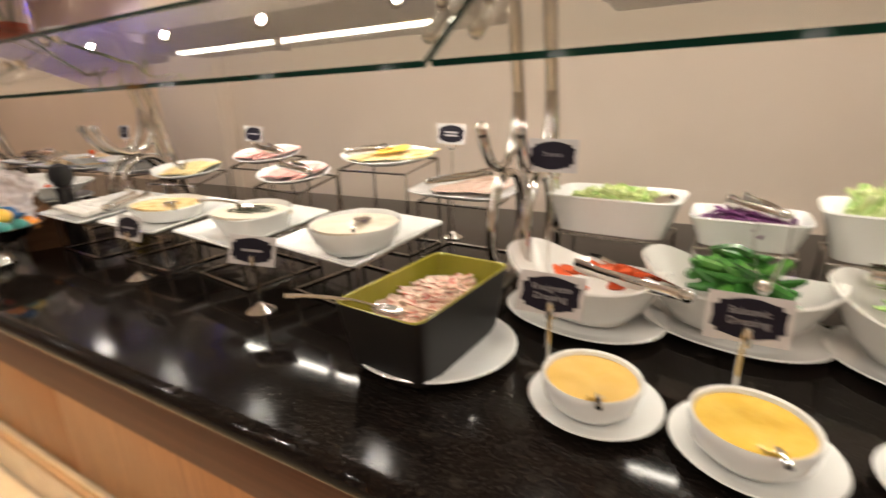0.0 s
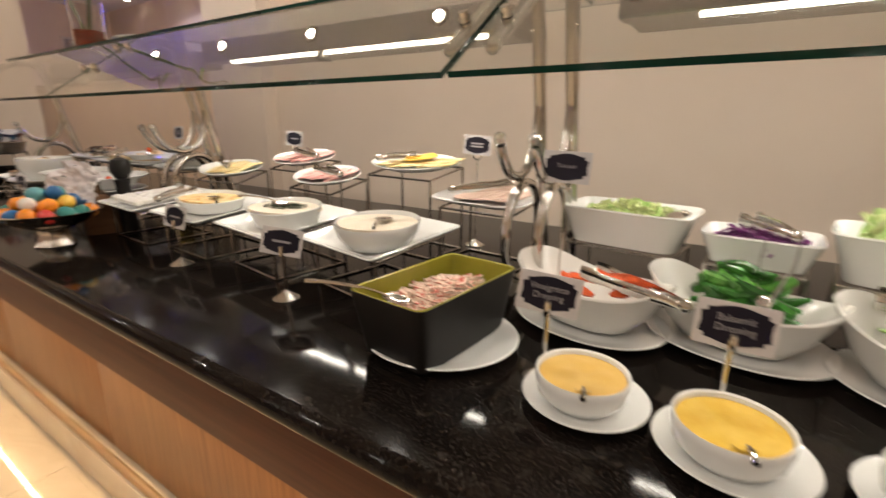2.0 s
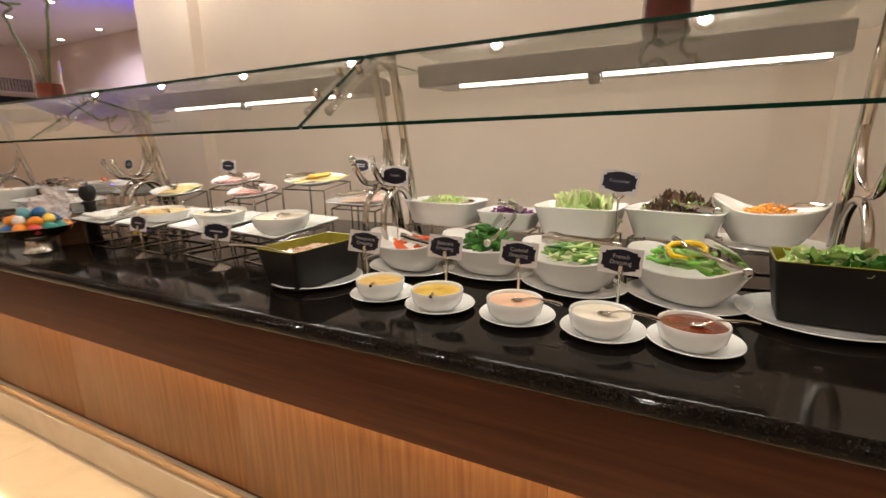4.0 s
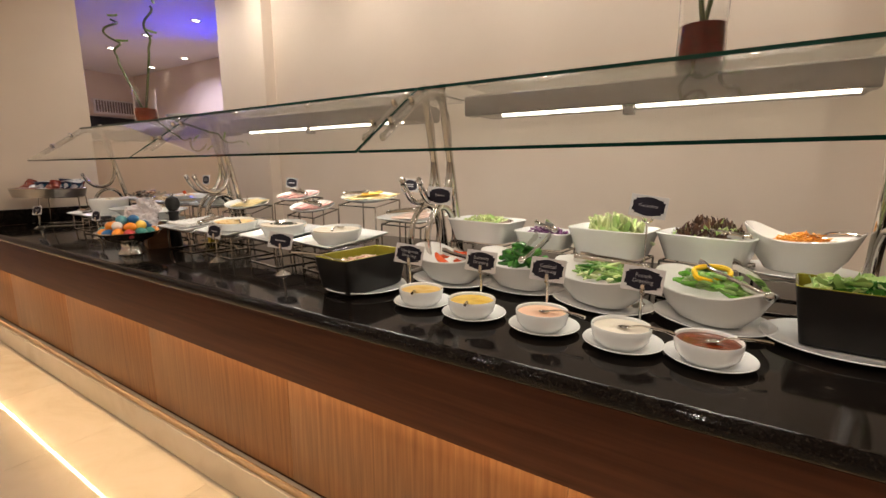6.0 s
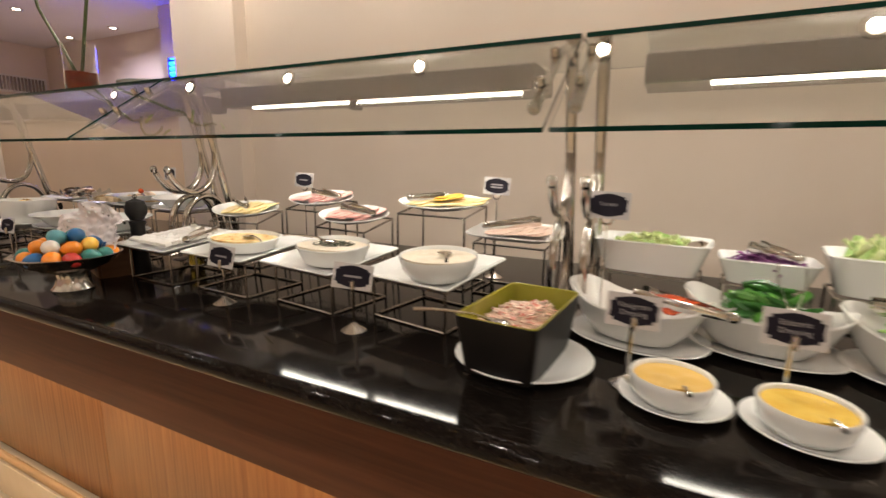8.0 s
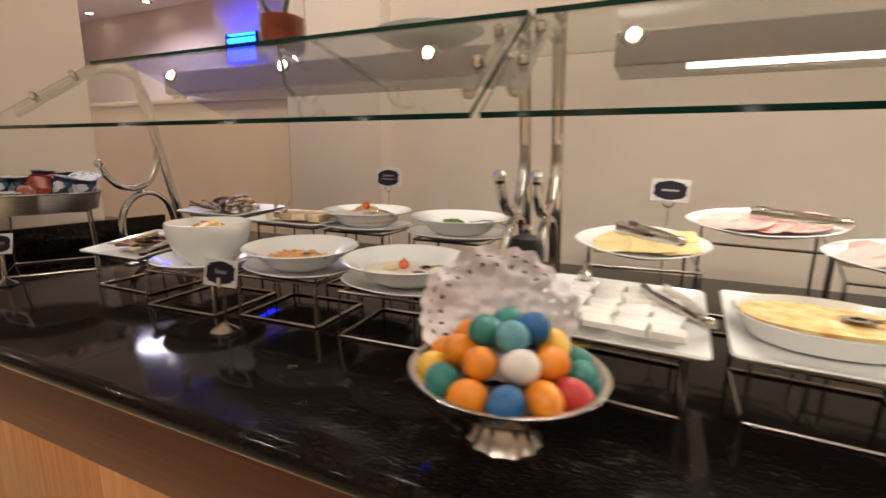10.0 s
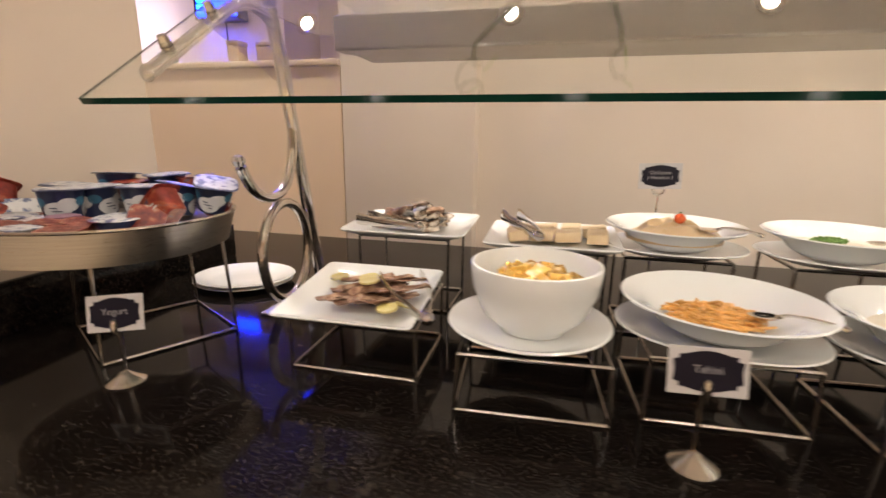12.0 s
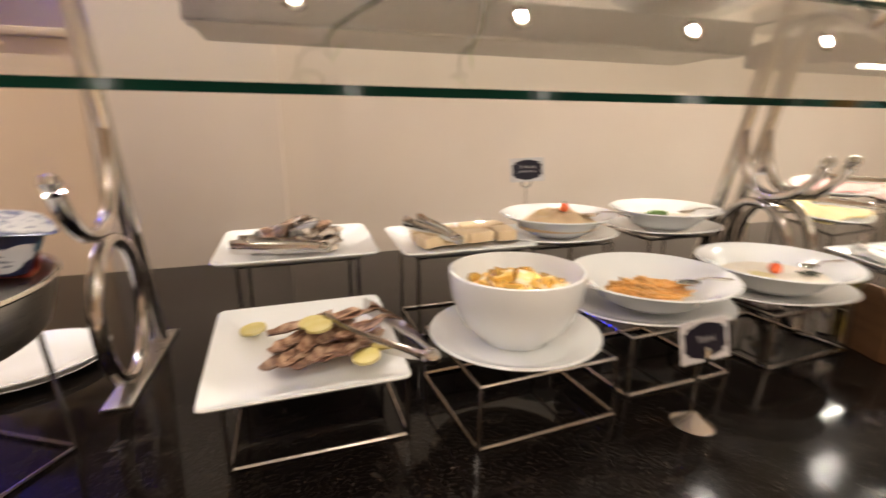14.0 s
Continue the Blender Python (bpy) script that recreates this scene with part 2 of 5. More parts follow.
# ---- the setting ----
COUNTER = 0.90
WALL_Y, PILLAR_Y, SIDE_X = 1.60, 1.50, -3.072
structure("wall_north", block(-2.43, 4.0, WALL_Y, WALL_Y + 0.2, 0, CEILING), WALL, "smooth beige painted wall behind the buffet", "wall")
structure("pillar_1", block(-3.05, -2.43, PILLAR_Y, PILLAR_Y + 0.4, 0, CEILING, 0.01), WALL, "beige painted pillar proud of the wall", "pillar")
structure("pillar_2", block(1.38, 2.1, PILLAR_Y - 0.02, WALL_Y - 0.002, 0, CEILING, 0.01), WALL, "beige painted pillar proud of the wall", "pillar")
structure("pillar_3", block(-3.30, SIDE_X, -0.18, 0.49, 0.9005, CEILING, 0.012), WALL, "tall beige painted pillar at the buffet's end", "pillar")
structure("wall_west", block(-7.5, -3.052, PILLAR_Y + 0.004, PILLAR_Y + 0.13, 0, 1.575), WALL_WARM_LIT, "beige half wall under the opening, warm glow put into its paint", "wall")
structure("window_sill", block(-7.5, -3.054, PILLAR_Y - 0.012, PILLAR_Y + 0.16, 1.577, 1.605, 0.006), SILL, "pale stone sill of the open hatch", "sill")
structure("wall_south", block(-8.5, 4.2, -5.2, -5.0, 0, CEILING), WALL, "beige painted wall of the dining room", "wall")
structure("wall_east", block(4.0, 4.2, -5.0, 1.8, 0, CEILING), WALL, "beige painted wall of the dining room", "wall")
structure("wall_west_far", block(-8.7, -8.5, -5.0, 5.2, 0, CEILING), WALL, "pale wall of the room next door", "wall")
structure("wall_north_far", block(-8.5, -2.7, 3.2, 3.4, 0, CEILING), WALL, "pale wall of the room next door", "wall")
structure("pillar_4", block(-4.95, -4.05, 2.68, 3.198, 0, CEILING), WALL, "pale column carrying the blue lamp next door", "pillar")
structure("wall_room_side", block(-2.9, -2.7, PILLAR_Y + 0.402, 3.198, 0, CEILING), WALL, "pale side wall of the room next door", "wall")
structure("ceiling", block(-8.7, 4.2, -5.2, 5.2, CEILING + 0.002, CEILING + 0.15), CEIL, "smooth off-white plaster ceiling", "ceiling")
floor = structure("floor", block(-8.7, 4.2, -5.2, 5.2, -0.2, -0.012), MARBLE, "polished cream marble floor with fine joints", "floor")


def downlight(x, y, group):
    d = thing("downlight", pose(x, y, CEILING), "round recessed ceiling spotlight with a pale rim, lit", "ceiling light", group)
    part("rim", lathe([(0.062, 0.001), (0.062, -0.004), (0.056, -0.008), (0.040, -0.006), (0.035, -0.002)]), CHROME, d)
    part("lens", lathe([(0.0001, -0.002), (0.034, -0.002), (0.034, -0.004), (0.0001, -0.005)], 20), LED_DISC, d)
    return d


# The three added spots get a fixture like the rest.
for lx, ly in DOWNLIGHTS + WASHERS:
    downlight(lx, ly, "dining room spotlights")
for lx, ly in ((-4.4, 2.1), (-5.47, 2.07), (-6.54, 2.1), (-6.3, 2.97), (-7.37, 3.0)):
    downlight(lx, ly, "spotlights of the room next door")
# Added lavender fill without a fixture, to lift the room next door.
lamp(-5.9, 2.3, CEILING - 0.03, 62.0, 0.5, (0.80, 0.74, 1.0))

# counter
X0, X1, FRONT, BACK = -7.2, 2.6, -0.220, 0.74
top = thing("counter_top", pose(0, 0, 0), "polished black granite buffet top with pale flecks", "worktop", kind="structure")


def counter_slab(x0, x1):
    arc = [(FRONT + 0.020 - 0.020 * math.cos(radians(a)), 0.8805 + 0.0195 * math.sin(radians(a))) for a in range(-90, 91, 15)]
    prof = arc + [(BACK - 0.004, COUNTER), (BACK, 0.896), (BACK, 0.861)]
    return loft([[(x0, y, z) for y, z in prof], [(x1, y, z) for y, z in prof]])


for a, b in ((X0, -4.4), (-4.4, -2.0), (-2.0, 0.35), (0.35, X1)):
    part("granite_slab", counter_slab(a + 0.0006, b - 0.0006), GRANITE, top)
structure("upstand", block(SIDE_X + 0.001, SIDE_X + 0.02, -0.17, 0.72, COUNTER + 0.001, 1.0, 0.003), GRANITE, "black granite upstand along the pillar", "upstand")
structure("back_ledge", block(X0, X1, BACK + 0.02, PILLAR_Y - 0.025, 0.76, 0.80), GRANITE, "lower dark stone ledge behind the buffet", "ledge")
base = thing("counter_front", pose(0, 0, 0), "wood veneered buffet front with a dark fascia and warm strip light", "counter", kind="structure")
part("fascia", block(X0, X1, -0.104, -0.086, 0.604, 0.857, 0.003), WOOD_DARK, base, "dark brown wood fascia")
part("soffit", block(X0, X1, -0.0855, -0.011, 0.716, 0.735), WOOD_DARK, base)
for i in range(10):
    w = (X1 - X0) / 10
    part("panel", block(X0 + i * w + 0.0007, X0 + (i + 1) * w - 0.0007, -0.03, -0.012, 0.166, 0.715, 0.0015), WOOD, base)
part("plinth", block(X0, X1, -0.074, -0.012, 0.0, 0.138, 0.002), MARBLE, base, "cream marble plinth")
part("moulding", tube([(X0, -0.058, 0.152), (0, -0.058, 0.152), (X1, -0.058, 0.152)], 0.0135, 12), TRIM, base, "rounded beige moulding strip")
part("led_strip", block(X0, X1, -0.054, -0.043, 0.664, 0.672), STRIP, base, "warm glowing light strip")
part("carcass", block(X0 + 0.02, X1 - 0.02, -0.01, BACK - 0.02, 0.0, 0.856), WOOD_DARK, base)

# ---- sneeze guard ----
guard = thing("sneeze_guard", pose(0, 0, COUNTER), "glass sneeze guard on curved steel stands with strip lights", "sneeze guard")
GZ = COUNTER


def pane(x0, x1, a, b, thick=0.009):
    """A glass pane from the line y, z = a to y, z = b."""
    d = Vector((0, b[0] - a[0], b[1] - a[1])).normalized()
    nrm = Vector((0, -d.z, d.y)) * thick
    pts = []
    for x in (x0, x1):
        p, q = Vector((x, a[0], a[1] - GZ)), Vector((x, b[0], b[1] - GZ))
        pts.append([p, q, q + nrm, p + nrm])
    bm = loft(pts)
    big = sorted(bm.faces, key=lambda f: -f.calc_area())[:2]
    for f in bm.faces:
        f.material_index = 0 if f in big else 1
    return bm


BAYS = [(-2.680, -1.366), (-1.352, -0.009), (0.001, 1.225)]
for x0, x1 in BAYS:
    g = part("front_pane", pane(x0, x1, (0.0, 1.306), (0.285, 1.507)), [GLASS, GLASS_EDGE], guard, "sloping clear glass with green edges", smooth=False)
    s = part("shelf_pane", pane(x0, x1, (0.278, 1.511), (0.64, 1.511), 0.010), [GLASS, GLASS_EDGE], guard, "clear glass shelf with green edges", smooth=False)
    g.visible_shadow = s.visible_shadow = False


def post_y(z):
    return 0.53 - (z - 0.905) * 0.235


def stand(x):
    z = lambda v: v - GZ
    part("foot_plate", block(x - 0.019, x + 0.019, 0.30, 0.58, 0.0, 0.006, 0.002), STEEL, guard)
    part("post", tube([(x, post_y(0.906), z(0.906)), (x, post_y(1.2), z(1.2)), (x, post_y(1.509), z(1.509))], 0.0135, 14), CHROME, guard)
    ks = [(0.085, 1.351), (0.19, 1.425), (0.272, 1.481), (0.325, 1.497), (0.385, 1.484), (0.42, 1.432), (0.435, 1.36), (0.436, 1.28), (0.425, 1.215),
          (0.395, 1.165), (0.35, 1.146), (0.305, 1.155), (0.272, 1.185), (0.256, 1.212)]
    hook = part("bent_tube", tube(curve_points([(x, y, z(v)) for y, v in ks], 5), 0.0105, 12), CHROME, guard, "bent polished steel tube with a hooked end")
    part("finial", moved(lathe([(0.0001, -0.012), (0.008, -0.010), (0.0125, 0.0), (0.009, 0.009), (0.0001, 0.0125)], 16), Matrix.Translation((x, 0.251, z(1.224)))), CHROME, hook)
    part("tube_cap", moved(blob(0.013, 0.008, 0.013, 0, 1, 0, 2), Matrix.Translation((x, 0.08, z(1.349)))), CHROME, hook)
    cy, cz = 0.385, 1.022
    part("ring", tube([(x, cy + 0.088 * math.cos(a), z(cz + 0.108 * math.sin(a))) for a in [2 * math.pi * k / 36 for k in range(36)]], 0.0105, 10, True), CHROME, guard)
    part("knob", moved(lathe([(0.0001, 0), (0.013, 0.0), (0.016, 0.01), (0.013, 0.022), (0.0001, 0.027)], 18), Matrix.Translation((x, post_y(1.521), z(1.5215)))), CHROME, guard)
    for y, v in ((0.125, 1.385), (0.225, 1.456)):
        part("clip", moved(lathe([(0.0001, 0), (0.010, 0), (0.010, 0.012), (0.007, 0.03), (0.0001, 0.032)], 14),
                           Matrix.Translation((x, y, z(v))) @ Matrix.Rotation(radians(35), 4, "X")), CHROME, guard)


for sx in (-2.65, -1.398, -1.327, -0.045, 0.024, 1.185):
    stand(sx)


def housing(x0, x1, lit):
    z = lambda v: v - GZ - 0.018
    prof = [(0.398, 1.452), (0.404, 1.4485), (0.452, 1.4485), (0.456, 1.455), (0.596, 1.455), (0.622, 1.462), (0.625, 1.505), (0.60, 1.517), (0.42, 1.517), (0.396, 1.508)]
    h = part("light_housing", loft([[(x0, y, z(v)) for y, v in prof], [(x1, y, z(v)) for y, v in prof]]), HOUSING, guard, "satin aluminium light trough", smooth=False)
    if lit:
        m = (x0 + x1) / 2
        for a, b in ((x0 + 0.13, m - 0.02), (m + 0.02, x1 - 0.03)):
            part("tube_lamp", tube([(a, 0.420, z(1.4490)), ((a + b) / 2, 0.420, z(1.4490)), (b, 0.420, z(1.4490))], 0.008, 10), TUBE, h, "lit fluorescent tube")
        part("lamp_holder", block(m - 0.014, m + 0.014, 0.412, 0.444, z(1.425), z(1.448), 0.002), HOUSING, h)


housing(-2.52, -1.47, False)
housing(-1.22, -0.14, True)
housing(0.11, 1.135, True)

# ---- kinds of things ----


def rack(x, y, w, d, h, yaw=0, tilt=0.0, splay=0.0, group="wire display racks"):
    """A wire stand of steel rods; its top leans forward by tilt metres."""
    t = thing("display_rack", pose(x, y, COUNTER, 0, 0, yaw), "low steel wire rack standing on the black granite", "display rack", group)
    r = 0.0032
    a, b = w / 2, d / 2
    lo = [(-a - splay, -b - splay, r), (a + splay, -b - splay, r), (a + splay, b + splay, r), (-a - splay, b + splay, r)]
    hi = [(-a, -b, h - tilt - r), (a, -b, h - tilt - r), (a, b, h - r), (-a, b, h - r)]
    part("top_frame", tube(hi, r, 6, True), WIRE, t)
    part("base_frame", tube(lo, r, 6, True), WIRE, t)
    for p, q in zip(lo, hi):
        part("leg", tube([p, q], r, 6), WIRE, t)
    return t


SQUARE_PROFILE = [(0.62, 0.0), (0.74, 0.0), (0.985, 0.014), (1.0, 0.017), (0.985, 0.019), (0.76, 0.006), (0.6, 0.005)]
ROUND_PROFILE = [(0.58, 0.0), (0.66, 0.0), (0.97, 0.018), (1.0, 0.021), (0.985, 0.0235), (0.72, 0.009), (0.62, 0.005), (0.3, 0.0045)]
DEEP_PROFILE = [(0.42, 0.0), (0.5, 0.0), (0.62, 0.012), (0.74, 0.034), (0.98, 0.050), (1.0, 0.053), (0.98, 0.055), (0.75, 0.040), (0.60, 0.017), (0.48, 0.007), (0.2, 0.006)]


def plate(x, y, z, ax, ay, yaw=0, power=2.0, profile=ROUND_PROFILE, tilt=0.0, label="round white china plate on a wire rack", name="plate", mat=CHINA, group="white china", scale_z=1.0):
    prof = [(s, v * scale_z) for s, v in profile]
    ob = finish(name, dish(prof, ax, ay, power, 48), mat)
    ob.matrix_basis = pose(x, y, z, tilt, 0, yaw)
    return tagged(ob, label, "plate", group)


def rect_bowl(x, y, z, ax, ay, h, yaw, label, power=6.0, group="salad dishes"):
    prof = [(0.72, 0.0), (0.78, 0.002), (0.97, h - 0.004), (1.0, h), (0.985, h + 0.003), (0.945, h - 0.003), (0.75, 0.010), (0.6, 0.007)]
    ob = finish("serving_bowl", dish(prof, ax, ay, power, 48), CHINA)
    ob.matrix_basis = pose(x, y, z, 0, 0, yaw)
    return tagged(ob, label, "bowl", group)


def wave_bowl(x, y, z, ax, ay, h, yaw, label, group="wavy bowls"):
    """A bowl whose rim rises at its two ends."""
    prof = [(0.52, 0.0, 0), (0.58, 0.003, 0), (0.79, h * 0.40, 0.25), (0.94, h * 0.82, 0.8), (1.0, h, 1.0), (0.985, h + 0.003, 1.0), (0.935, h - 0.006, 0.95), (0.77, h * 0.46, 0.3), (0.54, 0.010, 0), (0.3, 0.008, 0)]
    wave = lambda a: 0.016 * math.cos(2 * a) - 0.007 * math.cos(a - 0.5) + 0.002 * math.cos(5 * a)
    ob = finish("wavy_bowl", dish(prof, ax, ay, 2.35, 56, wave), CHINA_WARM)
    ob.matrix_basis = pose(x, y, z, 0, 0, yaw)
    return tagged(ob, label, "bowl", group)


def tongs(x, y, z, length, yaw, pitch=8, gap=0.03, group="serving tongs"):
    """Two sprung steel arms that meet in a round end at the origin and reach along x."""
    t = thing("tongs", pose(x, y, z, 0, -pitch, yaw), "steel serving tongs with a rounded handle end", "tongs", group)
    for s in (-1, 1):
        rows = []
        for k in range(9):
            u = k / 8
            px = length * u
            py = s * (0.004 + gap * 0.5 * math.sin(min(u * 1.25, 1) * math.pi / 2))
            w = 0.0070 + 0.0035 * math.sin(u * math.pi) + (0.005 if u > 0.8 else 0)
            rows.append([(px, py, -w), (px, py + s * 0.0028, -w * 0.6), (px, py + s * 0.0028, w * 0.6), (px, py, w), (px, py - s * 0.0012, 0)])
        part("arm", loft(rows), CHROME, t)
    part("hinge_end", blob(0.013, 0.0115, 0.011, 0, 1, 0, 2), CHROME, t)
    return t


def spoon(x, y, z, length, yaw, pitch=20, group="serving spoons", bowl=0.016):
    """A spoon whose bowl lies at the origin and whose handle rises along x."""
    t = thing("spoon", pose(x, y, z, 0, -pitch, yaw), "steel serving spoon resting in the food", "spoon", group)
    part("handle", tube(curve_points([(0.012, 0, 0.0), (length * 0.35, 0, 0.004), (length * 0.75, 0, 0.0), (length, 0, -0.006)], 4), [0.0022] * 6 + [0.0028] * 4 + [0.0036] * 3, 8), CHROME, t)
    part("spoon_bowl", dish([(0.2, -0.006), (0.7, -0.004), (1.0, 0.0), (0.93, 0.0), (0.6, -0.003), (0.2, -0.0045)], bowl * 1.4, bowl, 2.0, 20), CHROME, t)
    return t


def plaque_shape(w, h):
    """The outline of a printed plaque with stepped, scalloped corners."""
    a, b, c = w / 2, h / 2, h * 0.14
    half = []
    for k in range(7):
        u = k / 6
        half.append((-a + 2 * c + (2 * a - 4 * c) * u, b * (0.80 + 0.20 * math.sin(math.pi * u))))
    right = [(a - c, b * 0.78), (a - c, b * 0.58), (a, b * 0.52), (a - c * 0.25, 0.0), (a, -b * 0.52), (a - c, -b * 0.58), (a - c, -b * 0.78)]
    return half + right + [(-px, -py) for px, py in half] + [(-px, -py) for px, py in right]


def sign(x, y, cz, lines, yaw=0, lean=12, roll=0, tall=False, size=(0.084, 0.054), bars=0, word=0.011, group="name cards"):
    """A name card on a footed stand; cz is the height of the card's middle."""
    text = " ".join(lines)
    t = thing("card_stand", pose(x, y, COUNTER, 0, 0, yaw), (f"name card reading {text} on a steel stand" if text else "white name card with a dark plaque on a steel stand"), "name card", group)
    h = cz - COUNTER
    part("base", lathe([(0.0001, 0.0), (0.027, 0.0), (0.0275, 0.002), (0.022, 0.006), (0.010, 0.013), (0.005, 0.018), (0.0001, 0.019)], 24), SILVER, t)
    w, d = size
    if tall:
        part("stem", tube([(0, 0.004, 0.015), (0, 0.004, h * 0.5), (0, 0.004, h - d * 0.70)], 0.0018, 8), CHROME, t)
        ring = [(0.012 * math.cos(a), 0.002, h - d * 0.52 + 0.012 * math.sin(a)) for a in [radians(130 + 28 * k) for k in range(11)]]
        part("clip", tube(ring, 0.0026, 8), CHROME, t, "open ring clip")
    else:
        part("stem", tube([(0, 0.004, 0.015), (0, 0.004, h * 0.5), (0, 0.002, h - d * 0.40)], 0.0034, 10), CHROME, t)
        part("clip", moved(lathe([(0.0001, -0.014), (0.0052, -0.012), (0.0062, 0.0), (0.0052, 0.009), (0.0001, 0.012)], 14), Matrix.Translation((0, -0.005, h - d * 0.34))), CHROME, t)
    m = pose(0, 0, h, 90 - lean, 0, 0) @ pose(0, 0, 0, 0, 0, roll)
    card = part("card", block(-w / 2, w / 2, -d / 2, d / 2, -0.0006, 0.0006, 0.0003, 1), CARD, t, "white card", at=m)
    bm = bmesh.new()
    outline = plaque_shape(w * 0.88, d * 0.86)
    f = bm.faces.new([bm.verts.new((px, py, 0.0008)) for px, py in outline])
    ext = bmesh.ops.extrude_face_region(bm, geom=[f])
    bmesh.ops.translate(bm, verts=[v for v in ext["geom"] if isinstance(v, bmesh.types.BMVert)], vec=(0, 0, 0.0004))
    part("plaque", bm, PLAQUE, card, "dark plum plaque", smooth=False)
    n = len(lines)
    for i, line in enumerate(lines):
        words(line, word, card, Matrix.Translation((0, (n - 1) * word * 0.5 - i * word * 1.0 + 0.002, 0.0015)))
    for i in range(bars):
        part("lettering", block(-w * 0.22, w * 0.22, -0.0022, 0.0022, 0.0013, 0.0016), INK, card, at=Matrix.Translation((0, (bars - 1) * 0.004 - i * 0.008, 0)))
    return t


def food(name, stops, scale=40, rough=0.45, relief=0.3, vary=0.0, sub=0.0, **kw):
    m = mottled(name, stops, scale, rough, relief=relief, vary=vary, **kw)
    if sub:
        b = m.node_tree.nodes["Principled BSDF"]
        b.inputs["Subsurface Weight"].default_value = sub
        b.inputs["Subsurface Scale"].default_value = 0.004
    return m


SAUCES = {
    "mustard": food("mustard_dressing", [(0.3, (0.58, 0.35, 0.07)), (0.7, (0.66, 0.43, 0.12))], 18, 0.28, 0.12),
    "yellow": food("oily_yellow_dressing", [(0.3, (0.60, 0.36, 0.035)), (0.7, (0.76, 0.52, 0.10))], 22, 0.12, 0.2),
    "pink": food("pink_dressing", [(0.3, (0.72, 0.42, 0.26)), (0.7, (0.78, 0.50, 0.34))], 18, 0.3, 0.1),
    "white": food("white_dressing", [(0.3, (0.68, 0.60, 0.48)), (0.7, (0.75, 0.68, 0.56))], 18, 0.3, 0.1),
    "brown": food("red_brown_sauce", [(0.3, (0.11, 0.022, 0.008)), (0.7, (0.17, 0.038, 0.014))], 16, 0.1, 0.25),
}
BUTTERY = food("butter_yellow_cheese", [(0.3, (0.80, 0.62, 0.26)), (0.7, (0.86, 0.70, 0.36))], 25, 0.4, vary=0.1)
CHEDDAR = food("orange_cheese", [(0.3, (0.80, 0.46, 0.05)), (0.7, (0.86, 0.55, 0.09))], 25, 0.4, vary=0.08)
HAM = food("pink_sliced_meat", [(0.3, (0.74, 0.36, 0.32)), (0.7, (0.82, 0.46, 0.42))], 45, 0.4, vary=0.08)
TURKEY = food("pale_sliced_meat", [(0.3, (0.66, 0.46, 0.37)), (0.7, (0.75, 0.57, 0.48))], 45, 0.42, vary=0.1)
WHITE_CHEESE = food("white_cheese", [(0.3, (0.68, 0.65, 0.59)), (0.7, (0.76, 0.73, 0.68))], 40, 0.45, vary=0.06)
GREEN_DARK = food("dark_green_pepper_skin", [(0.3, (0.018, 0.085, 0.012)), (0.7, (0.05, 0.19, 0.03))], 20, 0.2, vary=0.3)
CHILLI = food("mid_green_chilli_skin", [(0.3, (0.045, 0.17, 0.022)), (0.7, (0.11, 0.30, 0.05))], 20, 0.2, vary=0.3)
GREEN_MID = food("green_vegetable", [(0.3, (0.13, 0.26, 0.05)), (0.7, (0.28, 0.44, 0.12))], 24, 0.32, vary=0.25)
GREEN_PALE = food("pale_lettuce", [(0.3, (0.44, 0.56, 0.18)), (0.5, (0.64, 0.70, 0.34)), (0.7, (0.75, 0.77, 0.52))], 16, 0.38, vary=0.2)
LETTUCE = food("lettuce_heart", [(0.3, (0.26, 0.46, 0.10)), (0.55, (0.47, 0.62, 0.24)), (0.75, (0.66, 0.73, 0.45))], 12, 0.36, vary=0.25)
RED_LEAF = food("red_leaf_lettuce", [(0.35, (0.040, 0.016, 0.011)), (0.52, (0.10, 0.045, 0.024)), (0.66, (0.20, 0.19, 0.07))], 22, 0.34, vary=0.3)
PURPLE = food("red_cabbage", [(0.3, (0.07, 0.012, 0.07)), (0.6, (0.20, 0.04, 0.18)), (0.8, (0.5, 0.33, 0.46))], 18, 0.36, vary=0.3)
TOMATO = food("tomato_red", [(0.3, (0.62, 0.07, 0.02)), (0.7, (0.74, 0.15, 0.05))], 26, 0.18, vary=0.15)
PEPPER_YELLOW = food("yellow_pepper", [(0.3, (0.78, 0.46, 0.01)), (0.7, (0.84, 0.56, 0.03))], 20, 0.2)
CARROT = food("grated_carrot", [(0.3, (0.80, 0.30, 0.02)), (0.7, (0.86, 0.42, 0.06))], 30, 0.4, vary=0.15)
CRAB = food("crab_stick_salad", [(0.40, (0.50, 0.09, 0.06)), (0.45, (0.70, 0.50, 0.38)), (0.7, (0.82, 0.73, 0.62))], 38, 0.4, vary=0.12)
HUMMUS = food("beige_spread", [(0.3, (0.60, 0.42, 0.23)), (0.7, (0.68, 0.51, 0.31))], 20, 0.42, 0.3)
CREAMY = food("creamy_dip", [(0.3, (0.70, 0.60, 0.46)), (0.7, (0.77, 0.69, 0.57))], 20, 0.3, 0.25)
PASTA = food("orange_shreds", [(0.3, (0.66, 0.30, 0.06)), (0.7, (0.80, 0.47, 0.15))], 24, 0.32, vary=0.2)
EGGY = food("baked_egg_top", [(0.34, (0.56, 0.26, 0.07)), (0.46, (0.76, 0.50, 0.17)), (0.60, (0.82, 0.66, 0.36)), (0.72, (0.84, 0.74, 0.50))], 32, 0.35, 0.2)
